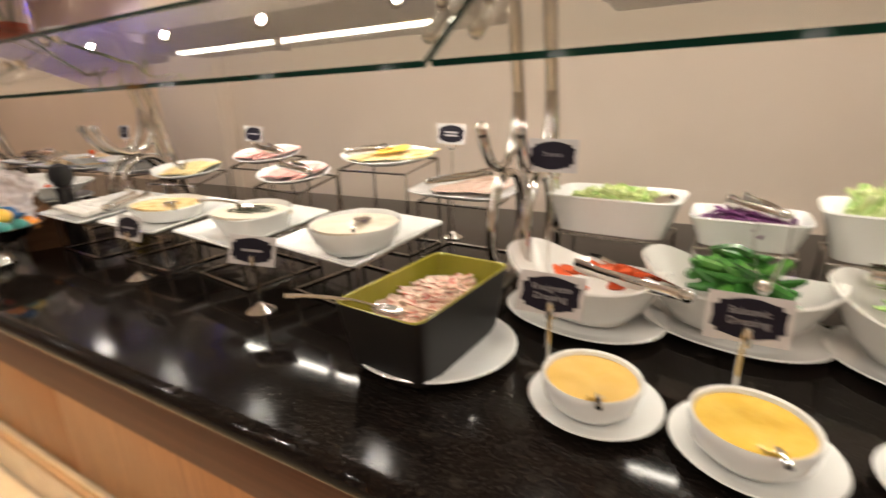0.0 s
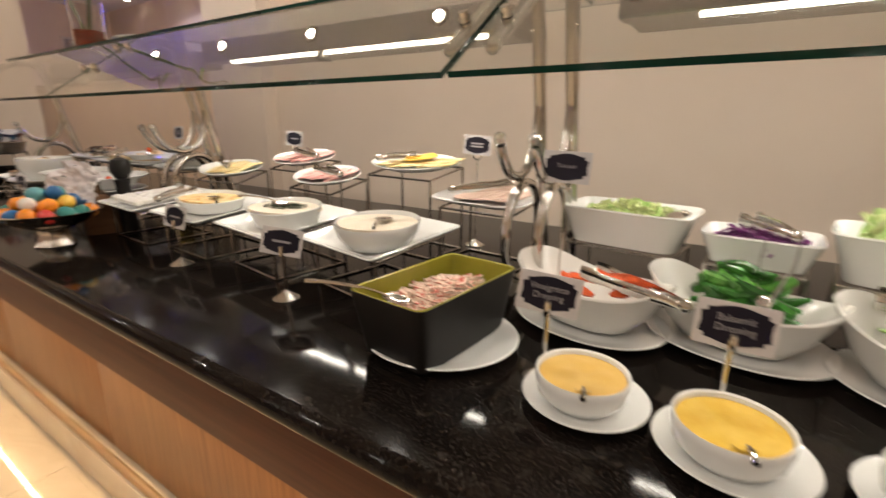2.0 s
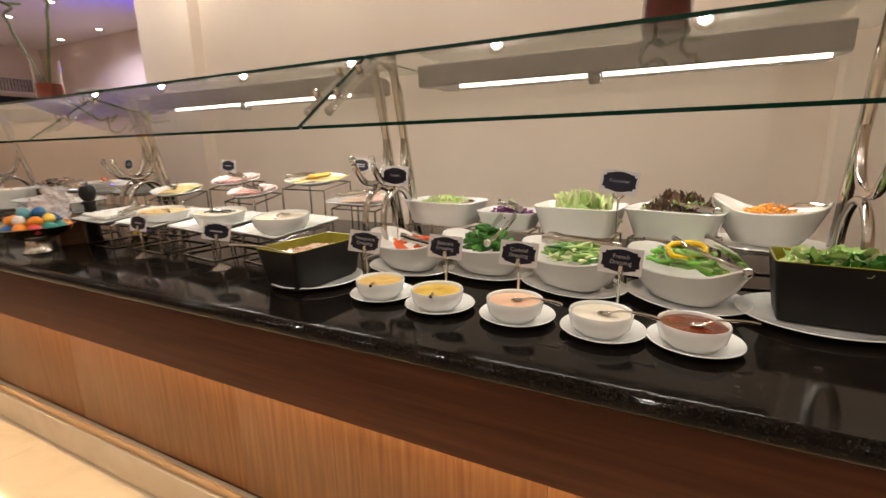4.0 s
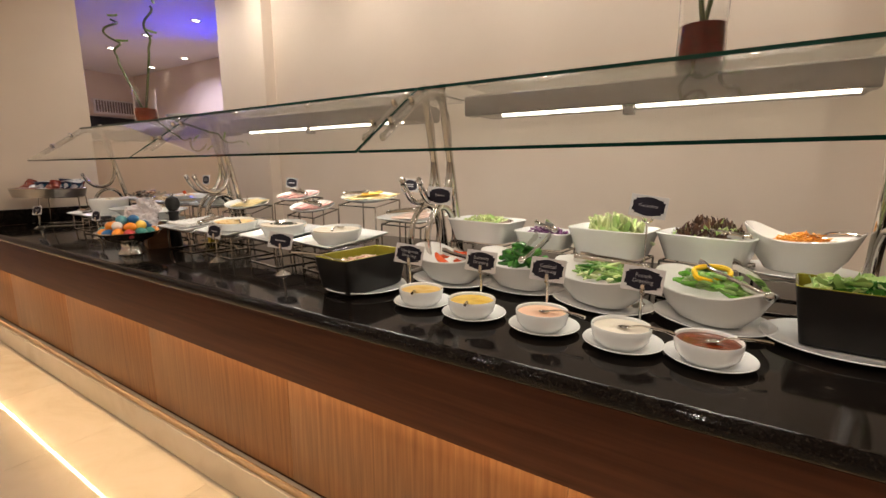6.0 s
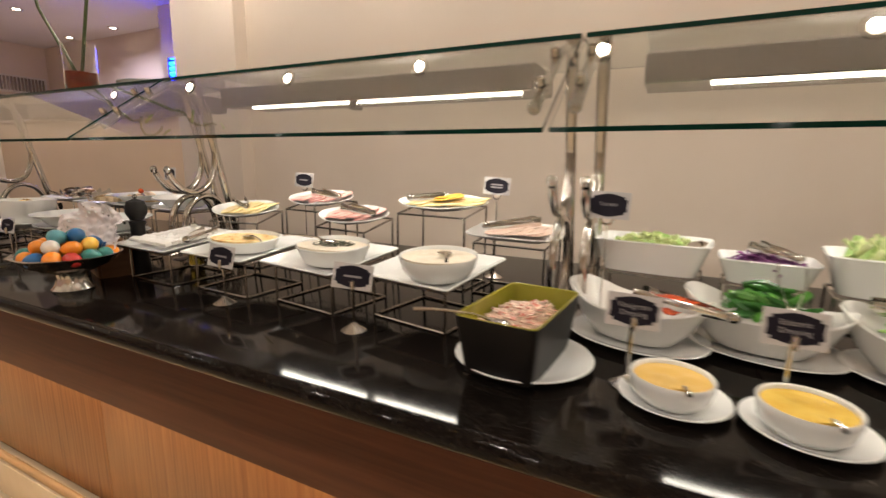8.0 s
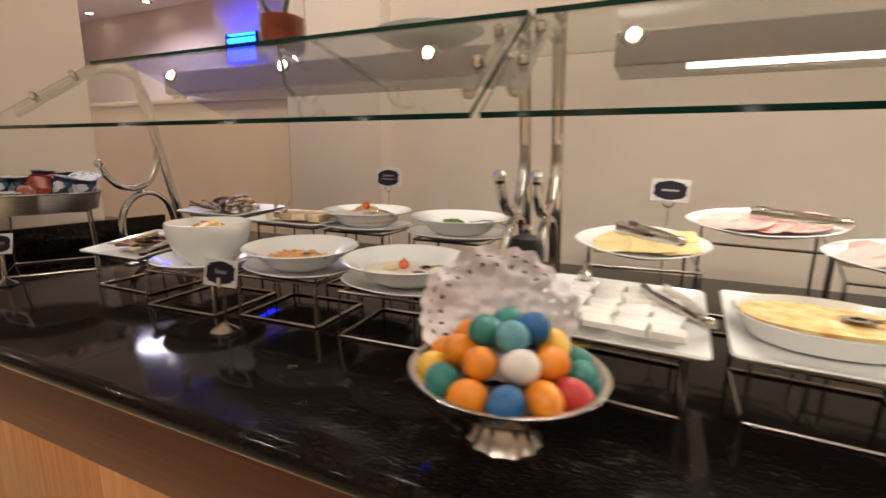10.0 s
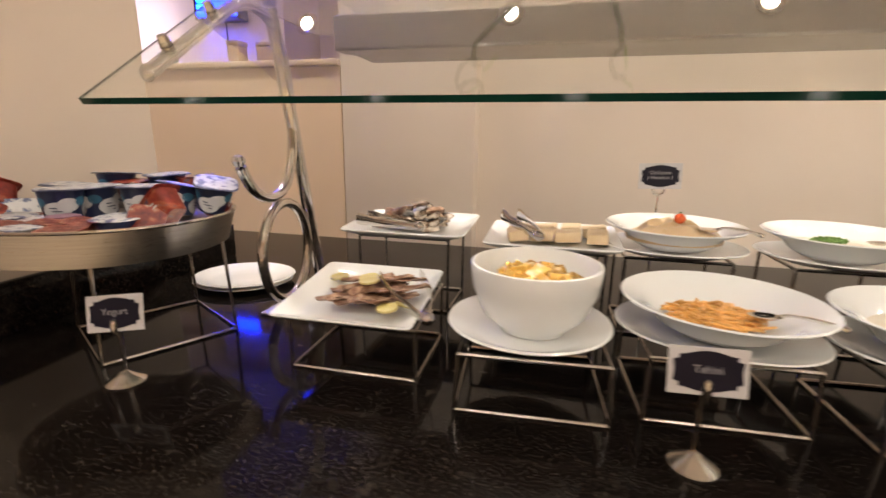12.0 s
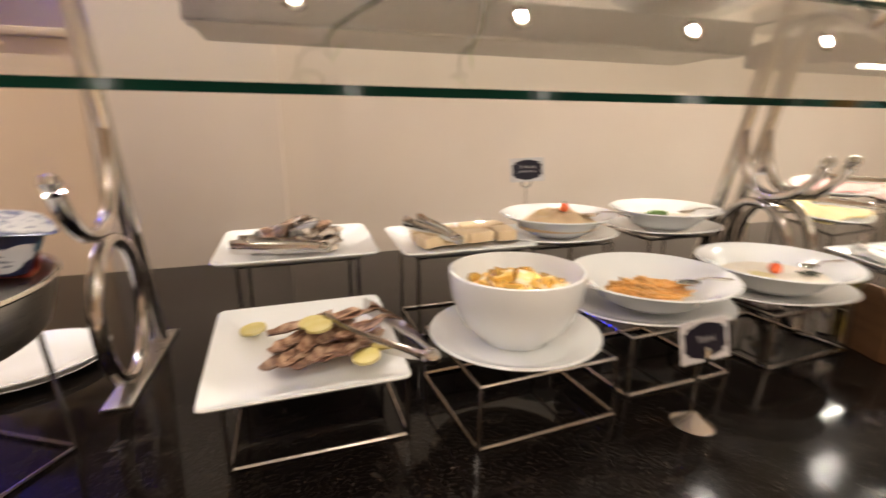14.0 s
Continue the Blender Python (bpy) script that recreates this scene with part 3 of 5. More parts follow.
HERBS = food("dark_herb_flakes", [(0.3, (0.02, 0.03, 0.012)), (0.7, (0.06, 0.07, 0.035))], 40, 0.5, vary=0.3)
FISH = food("smoked_fish_flesh", [(0.36, (0.075, 0.034, 0.020)), (0.48, (0.22, 0.115, 0.07)), (0.62, (0.44, 0.29, 0.19))], 44, 0.3, vary=0.45)
SHELL = food("mussel_shell", [(0.42, (0.016, 0.013, 0.012)), (0.49, (0.16, 0.10, 0.06)), (0.60, (0.56, 0.47, 0.38))], 42, 0.2, vary=0.25)
LEMON = food("lemon_slice", [(0.3, (0.58, 0.47, 0.13)), (0.7, (0.68, 0.60, 0.28))], 30, 0.3)
HALVA = food("pale_halva", [(0.3, (0.58, 0.42, 0.24)), (0.7, (0.66, 0.51, 0.32))], 40, 0.55, vary=0.06)


def liquid(x, y, z, ax, ay, mat, name, label, power=2.0, ripple=0.0016, freq=60.0, dome=0.0, n=30, rings=9):
    """A surface of sauce or spread that fills a dish, with a little thickness."""
    rows = []
    for k in range(rings + 1):
        s = max(k / rings, 0.02)
        pts = []
        for px, py, pz in squircle(ax * s, ay * s, 0, power, n):
            hgt = ripple * noise.noise(Vector((px * freq, py * freq, x * 9))) * (1 - s ** 6) + dome * (1 - s * s)
            pts.append((px, py, hgt))
        rows.append(pts)
    rows.append([(px * 0.97, py * 0.97, -0.006) for px, py, pz in squircle(ax, ay, 0, power, n)])
    ob = finish(name, loft(rows), mat)
    ob.matrix_basis = pose(x, y, z)
    return tagged(ob, label, "food")


def heap(name, label, centre, ax, ay, height, count, maker, mats, seed, yaw=0, flat=40, piece="piece", category="food"):
    """A heap of loose pieces; maker returns a mesh for one shape. Four shapes are shared between the pieces."""
    rnd = random.Random(seed)
    t = thing(name, pose(*centre, 0, 0, yaw), label, category)
    shapes = []
    for k in range(5):
        ob = finish(piece, maker(rnd, k), mats[k % len(mats)], t)
        shapes.append(ob)
    for i in range(count):
        r, a = math.sqrt(rnd.random()) * 0.95, rnd.random() * 2 * math.pi
        px, py = ax * r * math.cos(a), ay * r * math.sin(a)
        pz = height * (1 - r * r) * rnd.uniform(0.45, 1.0)
        if i < 5:
            ob = shapes[i]
        else:
            src = shapes[i % 5]
            ob = new(piece, src.data)
            ob.parent = t
        ob.matrix_basis = pose(px, py, pz, rnd.uniform(-flat, flat), rnd.uniform(-flat, flat), rnd.uniform(0, 360))
    return t


def stick(length, width, bend=0.0, taper=0.0):
    def make(rnd, k):
        l = length * rnd.uniform(0.75, 1.2)
        pts = [(l * (u - 0.5), bend * math.sin(u * math.pi) * rnd.uniform(0.7, 1.2), 0) for u in (0, 0.25, 0.5, 0.75, 1.0)]
        rad = [width * (1 - taper * u) for u in (0.35, 0.1, 0.0, 0.25, 0.9)]
        return tube(pts, rad, 7)
    return make


def wedge(length, width, height):
    """A cut wedge: rounded skin below, two flat cut faces above, tapering to both ends."""
    def make(rnd, k):
        l, rows = length * rnd.uniform(0.8, 1.15), []
        for i in range(9):
            u = i / 8
            t = max(math.sin(math.pi * (0.06 + 0.88 * u)), 0.1) ** 0.6
            w, h = width * t * 0.5, height * t
            y0 = 0.12 * l * math.sin(math.pi * u)
            rows.append([(l * (u - 0.5), y0 + p * w, q * h) for p, q in ((-1, 0.1), (-0.7, -0.35), (0, -0.55), (0.7, -0.35), (1, 0.1), (0.25, 0.45), (-0.25, 0.45))])
        return loft(rows)
    return make


def leaf(length, width, curl=0.3, ruffle=0.2):
    """A curled, ruffled leaf with thickness."""
    def make(rnd, k):
        bm = bmesh.new()
        nu, nv = 8, 6
        off = Vector((rnd.random() * 50, k * 3.7, 0))
        for side in (0, 1):
            grid = []
            for i in range(nu + 1):
                u = i / nu
                w = width * (0.25 + 0.75 * math.sin(math.pi * min(u * 0.85 + 0.12, 1)))
                row = []
                for j in range(nv + 1):
                    v = j / nv * 2 - 1
                    z = curl * length * (0.4 * v * v + 0.5 * (u - 0.4) ** 2)
                    z += ruffle * width * noise.noise(Vector((u * 5, v * 4, 0)) + off) * (0.3 + abs(v))
                    row.append(bm.verts.new((length * (u - 0.5), w * v * 0.5, z + side * 0.0012)))
                grid.append(row)
            for i in range(nu):
                for j in range(nv):
                    q = (grid[i][j], grid[i + 1][j], grid[i + 1][j + 1], grid[i][j + 1])
                    bm.faces.new(q if side else q[::-1])
            if side == 0:
                low = grid
        rim = lambda g: [g[i][0] for i in range(nu + 1)] + [g[nu][j] for j in range(1, nv + 1)] + [g[i][nv] for i in range(nu - 1, -1, -1)] + [g[0][j] for j in range(nv - 1, 0, -1)]
        a, b = rim(low), rim(grid)
        for i in range(len(a)):
            bm.faces.new((a[i], a[(i + 1) % len(a)], b[(i + 1) % len(a)], b[i]))
        return bm
    return make


def slice_of(ax, ay, thick, power=2.0, warp=0.1):
    def make(rnd, k):
        off = rnd.random() * 40
        bend = lambda p: warp * ax * noise.noise(Vector((p[0] * 25, p[1] * 25, off)))
        rows = []
        for s, z in ((0.05, 0), (0.5, 0), (0.97, 0), (1.0, thick * 0.5), (0.97, thick), (0.5, thick), (0.05, thick)):
            rows.append([(px, py, z + bend((px, py))) for px, py, _ in squircle(ax * s, ay * s, 0, power, 22)])
        return loft(rows)
    return make


def cube_of(w, d, h):
    def make(rnd, k):
        s = rnd.uniform(0.85, 1.15)
        bm = block(-w / 2 * s, w / 2 * s, -d / 2, d / 2, 0, h, min(w, d, h) * 0.12)
        for v in bm.verts:
            v.co += Vector((noise.noise(v.co * 60 + Vector((k, 0, 0))), noise.noise(v.co * 60 + Vector((0, k, 9))), 0)) * 0.0015
        return bm
    return make


def shingled(name, label, centre, yaw, spacing, count, maker, mats, seed, rows=1, row_gap=0.05, lean=12, piece="slice", tilt=0):
    """Slices laid over one another in rows."""
    rnd = random.Random(seed)
    t = thing(name, pose(*centre, tilt, 0, yaw), label, "food")
    shapes = []
    for i in range(count * rows):
        r, c = divmod(i, count)
        if i < 3:
            ob = finish(piece, maker(rnd, i), mats[i % len(mats)], t)
            shapes.append(ob)
        else:
            ob = new(piece, shapes[i % 3].data)
            ob.parent = t
        ob.matrix_basis = pose((c - (count - 1) / 2) * spacing + rnd.uniform(-0.004, 0.004), (r - (rows - 1) / 2) * row_gap + rnd.uniform(-0.004, 0.004),
                               0.003 + 0.0012 * c, rnd.uniform(-4, 4), -lean + rnd.uniform(-3, 3), rnd.uniform(-14, 14))
    return t

# ---- right bay: dressings ----
for sx, sy, key, what in ((0.208, 0.004, "mustard", "mustard-coloured"), (0.371, -0.008, "yellow", "oily yellow"), (0.551, -0.002, "pink", "pale pink"),
                          (0.724, -0.008, "white", "creamy white"), (0.880, -0.001, "brown", "glossy red-brown")):
    plate(sx + 0.004, sy + 0.004, COUNTER + 0.001, 0.080, 0.080, label="small white saucer under a dressing bowl on black granite", name="saucer", group="saucers", scale_z=0.62)
    bowl = finish("sauce_bowl", lathe([(0.037, 0.0), (0.040, 0.001), (0.051, 0.014), (0.0545, 0.030), (0.055, 0.039), (0.0537, 0.041), (0.051, 0.039), (0.049, 0.029), (0.044, 0.011), (0.028, 0.006)], 40), CHINA)
    bowl.matrix_basis = pose(sx, sy, COUNTER + 0.005) @ Matrix.Diagonal((1.08, 1.08, 1.05, 1))
    tagged(bowl, f"round white china bowl of {what} dressing", "bowl", "dressing bowls")
    liquid(sx, sy, COUNTER + 0.0410, 0.0543, 0.0543, SAUCES[key], "dressing", f"{what} salad dressing filling a white bowl", freq=45, ripple=0.0022)
    if key in ("pink", "white", "brown"):
        spoon(sx + 0.008, sy - 0.006, COUNTER + 0.0465, 0.095, -8 if key != "brown" else 14, 7, bowl=0.010)
    else:
        spoon(sx + 0.012, sy - 0.038, COUNTER + 0.0435, 0.032, -75, 22, bowl=0.010)

for cx, cy, lines, yw in ((0.145, 0.035, ("Vinaigrette", "Dressing"), 16), (0.360, 0.058, ("Balsamic", "Dressing"), 8),
                          (0.540, 0.055, ("Cocktail", "Dressing"), 5), (0.746, 0.074, ("French", "Dressing"), 12)):
    sign(cx, cy, 1.028, lines, yw, 14, -6 if yw > 10 else -3, word=0.0118)

# wavy bowls on oval plates
WAVES = ((0.142, 0.262, -16), (0.366, 0.312, -15), (0.613, 0.268, -28), (0.867, 0.268, -42))
for wx, wy, wyaw in WAVES:
    plate(wx + 0.005, wy - 0.005, COUNTER + 0.001, 0.138, 0.112, wyaw, 2.2, label="oval white plate under a wavy bowl on black granite", name="underplate", group="underplates", scale_z=0.7)
what = ("tomato wedges", "green chilli peppers", "sliced green beans", "pepper rings")
for (wx, wy, wyaw), w in zip(WAVES, what):
    wave_bowl(wx, wy, COUNTER + 0.009, 0.140, 0.098, 0.083, wyaw, f"wavy ivory china bowl holding {w}")
T = COUNTER
heap("tomato_wedges", "heap of red tomato wedges in a wavy bowl", (0.170, 0.244, T + 0.078), 0.062, 0.040, 0.030, 16, wedge(0.064, 0.024, 0.016), [TOMATO], 11, -28, 22, "wedge")
tongs(0.300, 0.178, T + 0.098, 0.17, 158, 3, 0.034)
heap("chilli_peppers", "heap of glossy dark green chilli peppers", (0.372, 0.305, T + 0.080), 0.066, 0.040, 0.050, 46, stick(0.082, 0.0098, 0.014, 0.72), [GREEN_DARK, GREEN_DARK, CHILLI], 12, -32, 30, "pepper")
tongs(0.395, 0.240, T + 0.104, 0.14, 82, 26, 0.035)
heap("green_slices", "heap of sliced green beans and cucumber", (0.622, 0.258, T + 0.080), 0.070, 0.042, 0.036, 64, wedge(0.078, 0.013, 0.011), [GREEN_MID, GREEN_PALE, GREEN_MID, CHILLI, LETTUCE], 13, -28, 18, "slice")
tongs(0.716, 0.292, T + 0.112, 0.19, 170, 1, 0.03)


def pepper_ring(rnd, k):
    r = 0.03 * rnd.uniform(0.85, 1.15)
    pts = [((r + 0.005 * math.cos(3 * a)) * math.cos(a), (r * 0.8 + 0.004 * math.cos(3 * a)) * math.sin(a), 0.003 * math.sin(2 * a)) for a in [2 * math.pi * i / 26 for i in range(26)]]
    return tube(pts, 0.0046, 7, True)


heap("pepper_rings", "heap of green pepper rings in a wavy bowl", (0.866, 0.270, T + 0.084), 0.072, 0.044, 0.036, 44, pepper_ring, [GREEN_MID, GREEN_MID, food("bright_green_pepper", [(0.3, (0.10, 0.34, 0.03)), (0.7, (0.22, 0.5, 0.08))], 20, 0.2)], 14, -40, 28, "ring")
yr = finish("yellow_pepper_ring", pepper_ring(random.Random(3), 0), PEPPER_YELLOW)
yr.matrix_basis = pose(0.862, 0.252, T + 0.122, 22, -6, 10) @ Matrix.Diagonal((1.3, 1.3, 1.5, 1))
tagged(yr, "thick yellow pepper ring lying on green pepper rings", "food")
tongs(0.975, 0.172, T + 0.102, 0.19, 124, 10, 0.075)

# ---- right bay: back row on racks ----
BOWLS = ((0.158, 0.472, 0.128, 0.086, 0.074, -6, "oblong white bowl of shredded pale lettuce"), (0.386, 0.455, 0.092, 0.070, 0.052, -4, "oblong white bowl of shredded red cabbage"),
         (0.598, 0.440, 0.118, 0.086, 0.078, -8, "oblong white bowl of lettuce hearts"), (0.842, 0.478, 0.120, 0.086, 0.074, -14, "oblong white bowl of red leaf lettuce"))
for bx, by, ax, ay, bh, yw, lab in BOWLS:
    rack(bx, by, ax * 1.65, ay * 1.6, 0.110, yw)
    rect_bowl(bx, by, T + 0.111, ax, ay, bh, yw, lab)
def upright(maker):
    return lambda rnd, k: moved(maker(rnd, k), Matrix.Rotation(radians(-52), 4, "Y"))


heap("shredded_lettuce", "shredded pale green lettuce in an oblong bowl", (0.158, 0.472, T + 0.166), 0.086, 0.052, 0.024, 100, leaf(0.046, 0.024, 0.3, 0.5), [GREEN_PALE, GREEN_PALE, LETTUCE], 21, -6, 32, "shred")
heap("red_cabbage", "heap of shredded purple cabbage", (0.386, 0.455, T + 0.144), 0.074, 0.05, 0.030, 110, stick(0.042, 0.0024, 0.009), [PURPLE], 22, -4, 35, "shred")
heap("lettuce_hearts", "upright pale green lettuce hearts in an oblong bowl", (0.598, 0.440, T + 0.172), 0.082, 0.048, 0.016, 60, upright(leaf(0.104, 0.024, 0.16, 0.25)), [GREEN_PALE, LETTUCE, GREEN_PALE], 23, -8, 30, "leaf")
heap("red_leaf_lettuce", "ruffled dark red leaf lettuce in an oblong bowl", (0.842, 0.478, T + 0.162), 0.080, 0.050, 0.044, 70, leaf(0.044, 0.046, 0.5, 0.9), [RED_LEAF, RED_LEAF, RED_LEAF, RED_LEAF, LETTUCE], 24, -12, 38, "leaf")
spoon(0.250, 0.435, T + 0.186, 0.03, 60, 10, bowl=0.019)
tongs(0.430, 0.405, T + 0.176, 0.09, 140, 8, 0.03)
tongs(0.930, 0.415, T + 0.192, 0.12, 150, 3, 0.03)
rack(1.05, 0.50, 0.18, 0.16, 0.092, 4)
plate(1.05, 0.50, T + 0.093, 0.135, 0.12, -10, 2.2, label="oval white plate under a wavy bowl on a wire rack", name="underplate", group="underplates", scale_z=0.6)
wave_bowl(1.045, 0.50, T + 0.104, 0.124, 0.097, 0.096, -14, "wavy ivory china bowl of grated carrot")
heap("grated_carrot", "heap of bright orange grated carrot", (1.05, 0.495, T + 0.172), 0.07, 0.05, 0.032, 150, stick(0.03, 0.0018, 0.006), [CARROT], 25, -14, 40, "shred")
spoon(1.075, 0.475, T + 0.203, 0.08, -25, 8, bowl=0.014)
sign(0.066, 0.309, 1.174, ("Tomato",), 8, 6, -2, True, (0.088, 0.058), word=0.011)
sign(0.712, 0.294, 1.168, ("Cucumber",), 14, 6, -8, True, (0.088, 0.056), word=0.011)


def caddy_box(x, y, z, w, d, h, yaw, label):
    """A black box with olive inside walls."""
    t = thing("serving_box", pose(x, y, z, 0, 0, yaw), label, "serving box", "black serving boxes")
    k = 0.84
    outer = [squircle(w / 2 * k, d / 2 * k, 0, 14, 48), squircle(w / 2, d / 2, h, 14, 48)]
    part("outer_shell", loft(outer + [squircle(w / 2 - 0.001, d / 2 - 0.001, h, 14, 48)], True, False), BLACK, t, "black lacquered outside")
    w2, d2 = w - 0.010, d - 0.010
    part("lining", loft([squircle(w / 2 - 0.0006, d / 2 - 0.0006, h, 14, 48), squircle(w / 2 - 0.002, d / 2 - 0.002, h + 0.0015, 14, 48), squircle(w2 / 2, d2 / 2, h, 14, 48), squircle(w2 / 2 * k, d2 / 2 * k, 0.008, 14, 48)], False, True), OLIVE, t, "olive green glazed inside")
    return t


plate(-0.035, 0.048, T + 0.001, 0.126, 0.122, 24, 2.0, label="round white plate under a black serving box", name="underplate", group="underplates", scale_z=0.7)
caddy_box(-0.040, 0.044, T + 0.008, 0.146, 0.258, 0.104, -5, "black lacquered serving box with olive inside holding seafood salad")
heap("seafood_salad", "pink and white shredded seafood salad in a box", (-0.040, 0.044, T + 0.080), 0.046, 0.100, 0.014, 190, leaf(0.052, 0.014, 0.10, 0.3), [CRAB], 31, -5, 13, "strip")
spoon(-0.055, -0.045, T + 0.102, 0.14, 205, 10, bowl=0.016)
plate(1.115, 0.235, T + 0.001, 0.150, 0.135, 0, 2.0, label="round white plate under a black serving box", name="underplate", group="underplates", scale_z=0.7)
caddy_box(1.130, 0.240, T + 0.008, 0.220, 0.150, 0.122, -4, "black lacquered serving box with olive inside holding cucumber spears")
heap("cucumber_spears", "cucumber and lettuce spears in a black box", (1.130, 0.240, T + 0.108), 0.066, 0.036, 0.026, 44, leaf(0.090, 0.040, 0.20, 0.35), [LETTUCE, GREEN_DARK, GREEN_MID, GREEN_PALE, LETTUCE], 32, -10, 24, "spear")

# ---- middle bay: square plates with dips ----
SQUARES = ((-1.166, 0.167), (-0.884, 0.182), (-0.594, 0.190), (-0.302, 0.205))
for i, (qx, qy) in enumerate(SQUARES):
    yw = (-3, -3, -8, -10)[i]
    rack(qx, qy, 0.205, 0.19, 0.116, yw, 0.022)
    plate(qx, qy, T + 0.104, 0.129, 0.128, yw, 26, SQUARE_PROFILE, 6, "square white china plate tilted on a wire rack", "square_plate", group="square plates")
shingled("white_cheese", "rows of sliced white cheese on a square plate", (-1.162, 0.167, T + 0.114), 86, 0.0255, 8, cube_of(0.021, 0.043, 0.011), [WHITE_CHEESE], 41, 4, 0.047, 16)
tongs(-1.045, 0.105, T + 0.133, 0.15, 118, 3, 0.03)


def oval_dish(x, y, z, ax, ay, h, yaw, label, tilt=5):
    ob = finish("gratin_dish", dish([(0.78, 0.0), (0.82, 0.001), (0.97, h - 0.004), (1.0, h), (0.985, h + 0.002), (0.95, h - 0.003), (0.80, 0.008), (0.6, 0.006)], ax, ay, 2.2, 44), CHINA)
    ob.matrix_basis = pose(x, y, z, tilt, 0, yaw)
    return tagged(ob, label, "dish", "oval dishes")


oval_dish(-0.894, 0.178, T + 0.112, 0.112, 0.080, 0.032, -2, "oval white dish of orange baked egg on a square plate")
ob = liquid(-0.894, 0.178, T + 0.142, 0.103, 0.073, EGGY, "baked_egg", "orange and yellow baked egg dish", 2.2, 0.006, 90)
spoon(-0.862, 0.165, T + 0.150, 0.13, -28, 4, bowl=0.017)
oval_dish(-0.570, 0.172, T + 0.112, 0.104, 0.082, 0.042, -14, "oval white dish of herbed yoghurt on a square plate")
liquid(-0.570, 0.172, T + 0.151, 0.096, 0.075, CREAMY, "herbed_yoghurt", "pale yoghurt dip scattered with dark herbs", 2.2, 0.004, 50)
heap("herb_flakes", "dark chopped herbs on a pale dip", (-0.570, 0.172, T + 0.154), 0.058, 0.046, 0.003, 190, stick(0.009, 0.0008, 0.002), [HERBS], 44, 0, 15, "flake", "herbs")
spoon(-0.580, 0.167, T + 0.161, 0.13, 192, 6, bowl=0.018)
bowl = finish("dip_bowl", lathe([(0.062, 0.0), (0.066, 0.001), (0.082, 0.022), (0.088, 0.046), (0.087, 0.049), (0.084, 0.046), (0.078, 0.022), (0.06, 0.009), (0.03, 0.007)], 44), CHINA)
bowl.matrix_basis = pose(-0.266, 0.160, T + 0.110, 4)
tagged(bowl, "round white bowl of creamy dip on a square plate", "bowl")
liquid(-0.266, 0.160, T + 0.155, 0.083, 0.083, CREAMY, "creamy_dip", "pale creamy vegetable dip in a bowl", 2.0, 0.006, 55)
spoon(-0.252, 0.160, T + 0.164, 0.085, -62, 3, bowl=0.017)

# ---- middle bay: cold cuts on tall racks ----
LEAF_PLATES = ((-1.140, 0.400, 0.187, 0.130, 0.088, 8, "leaf-shaped white plate of yellow cheese slices"), (-0.915, 0.530, 0.227, 0.142, 0.088, -6, "leaf-shaped white plate of pink sliced meat"),
               (-0.700, 0.430, 0.190, 0.138, 0.086, -8, "leaf-shaped white plate of pink sliced meat"), (-0.425, 0.500, 0.237, 0.150, 0.095, -4, "leaf-shaped white plate of yellow and orange cheese"),
               (-0.185, 0.490, 0.167, 0.135, 0.095, -4, "square white plate of pale sliced meat"))
LEAN = (13, 13, 13, 9, 6)
for i, (px, py, pz, ax, ay, yw, lab) in enumerate(LEAF_PLATES):
    rack(px, py, ax * 1.5, ay * 1.5, pz - 0.001, yw, 0.010 + 0.0016 * LEAN[i], group="tall wire racks")
    plate(px, py, T + pz - 0.006, ax, ay, yw, 1.75 if i < 4 else 5, ROUND_PROFILE, LEAN[i], lab, "leaf_plate", group="leaf plates", scale_z=0.8)
shingled("yellow_cheese", "overlapping yellow cheese slices", (-1.135, 0.405, T + 0.190), 4, 0.030, 5, slice_of(0.036, 0.036, 0.003, 6, 0.05), [BUTTERY], 51, 2, 0.045, 9, tilt=13)
tongs(-1.075, 0.345, T + 0.210, 0.12, 150, 6, 0.03)
shingled("sliced_meat", "overlapping round slices of pink meat", (-0.915, 0.530, T + 0.230), 0, 0.029, 6, slice_of(0.042, 0.040, 0.004, 2, 0.12), [HAM], 52, 2, 0.034, 9, tilt=13)
tongs(-0.795, 0.475, T + 0.248, 0.15, 158, 3, 0.03)
shingled("sliced_meat", "overlapping round slices of pink meat", (-0.705, 0.432, T + 0.193), -6, 0.029, 6, slice_of(0.042, 0.040, 0.004, 2, 0.12), [HAM], 53, 2, 0.034, 9, tilt=13)
tongs(-0.590, 0.375, T + 0.212, 0.15, 158, 3, 0.03)
shingled("mixed_cheese", "fan of yellow cheese slices with an orange one", (-0.405, 0.500, T + 0.240), 0, 0.035, 6, slice_of(0.040, 0.038, 0.003, 3, 0.06), [BUTTERY], 54, 2, 0.036, 9, tilt=9)
ob = finish("orange_cheese", slice_of(0.046, 0.034, 0.004, 3, 0.1)(random.Random(5), 0), CHEDDAR)
ob.matrix_basis = pose(-0.400, 0.495, T + 0.259, 8, -4, 14)
tagged(ob, "thick slice of orange cheese on top of yellow slices", "food")
ob = copy_thing(ob, pose(-0.442, 0.505, T + 0.256, 4, -6, -16))
tongs(-0.500, 0.440, T + 0.258, 0.10, 40, 2, 0.03)
shingled("turkey_slices", "overlapping pale slices of cold meat", (-0.175, 0.495, T + 0.172), -4, 0.030, 5, slice_of(0.044, 0.036, 0.003, 2, 0.1), [TURKEY], 55, 2, 0.040, 9, tilt=6)
tongs(-0.255, 0.430, T + 0.192, 0.15, 38, 5, 0.028)
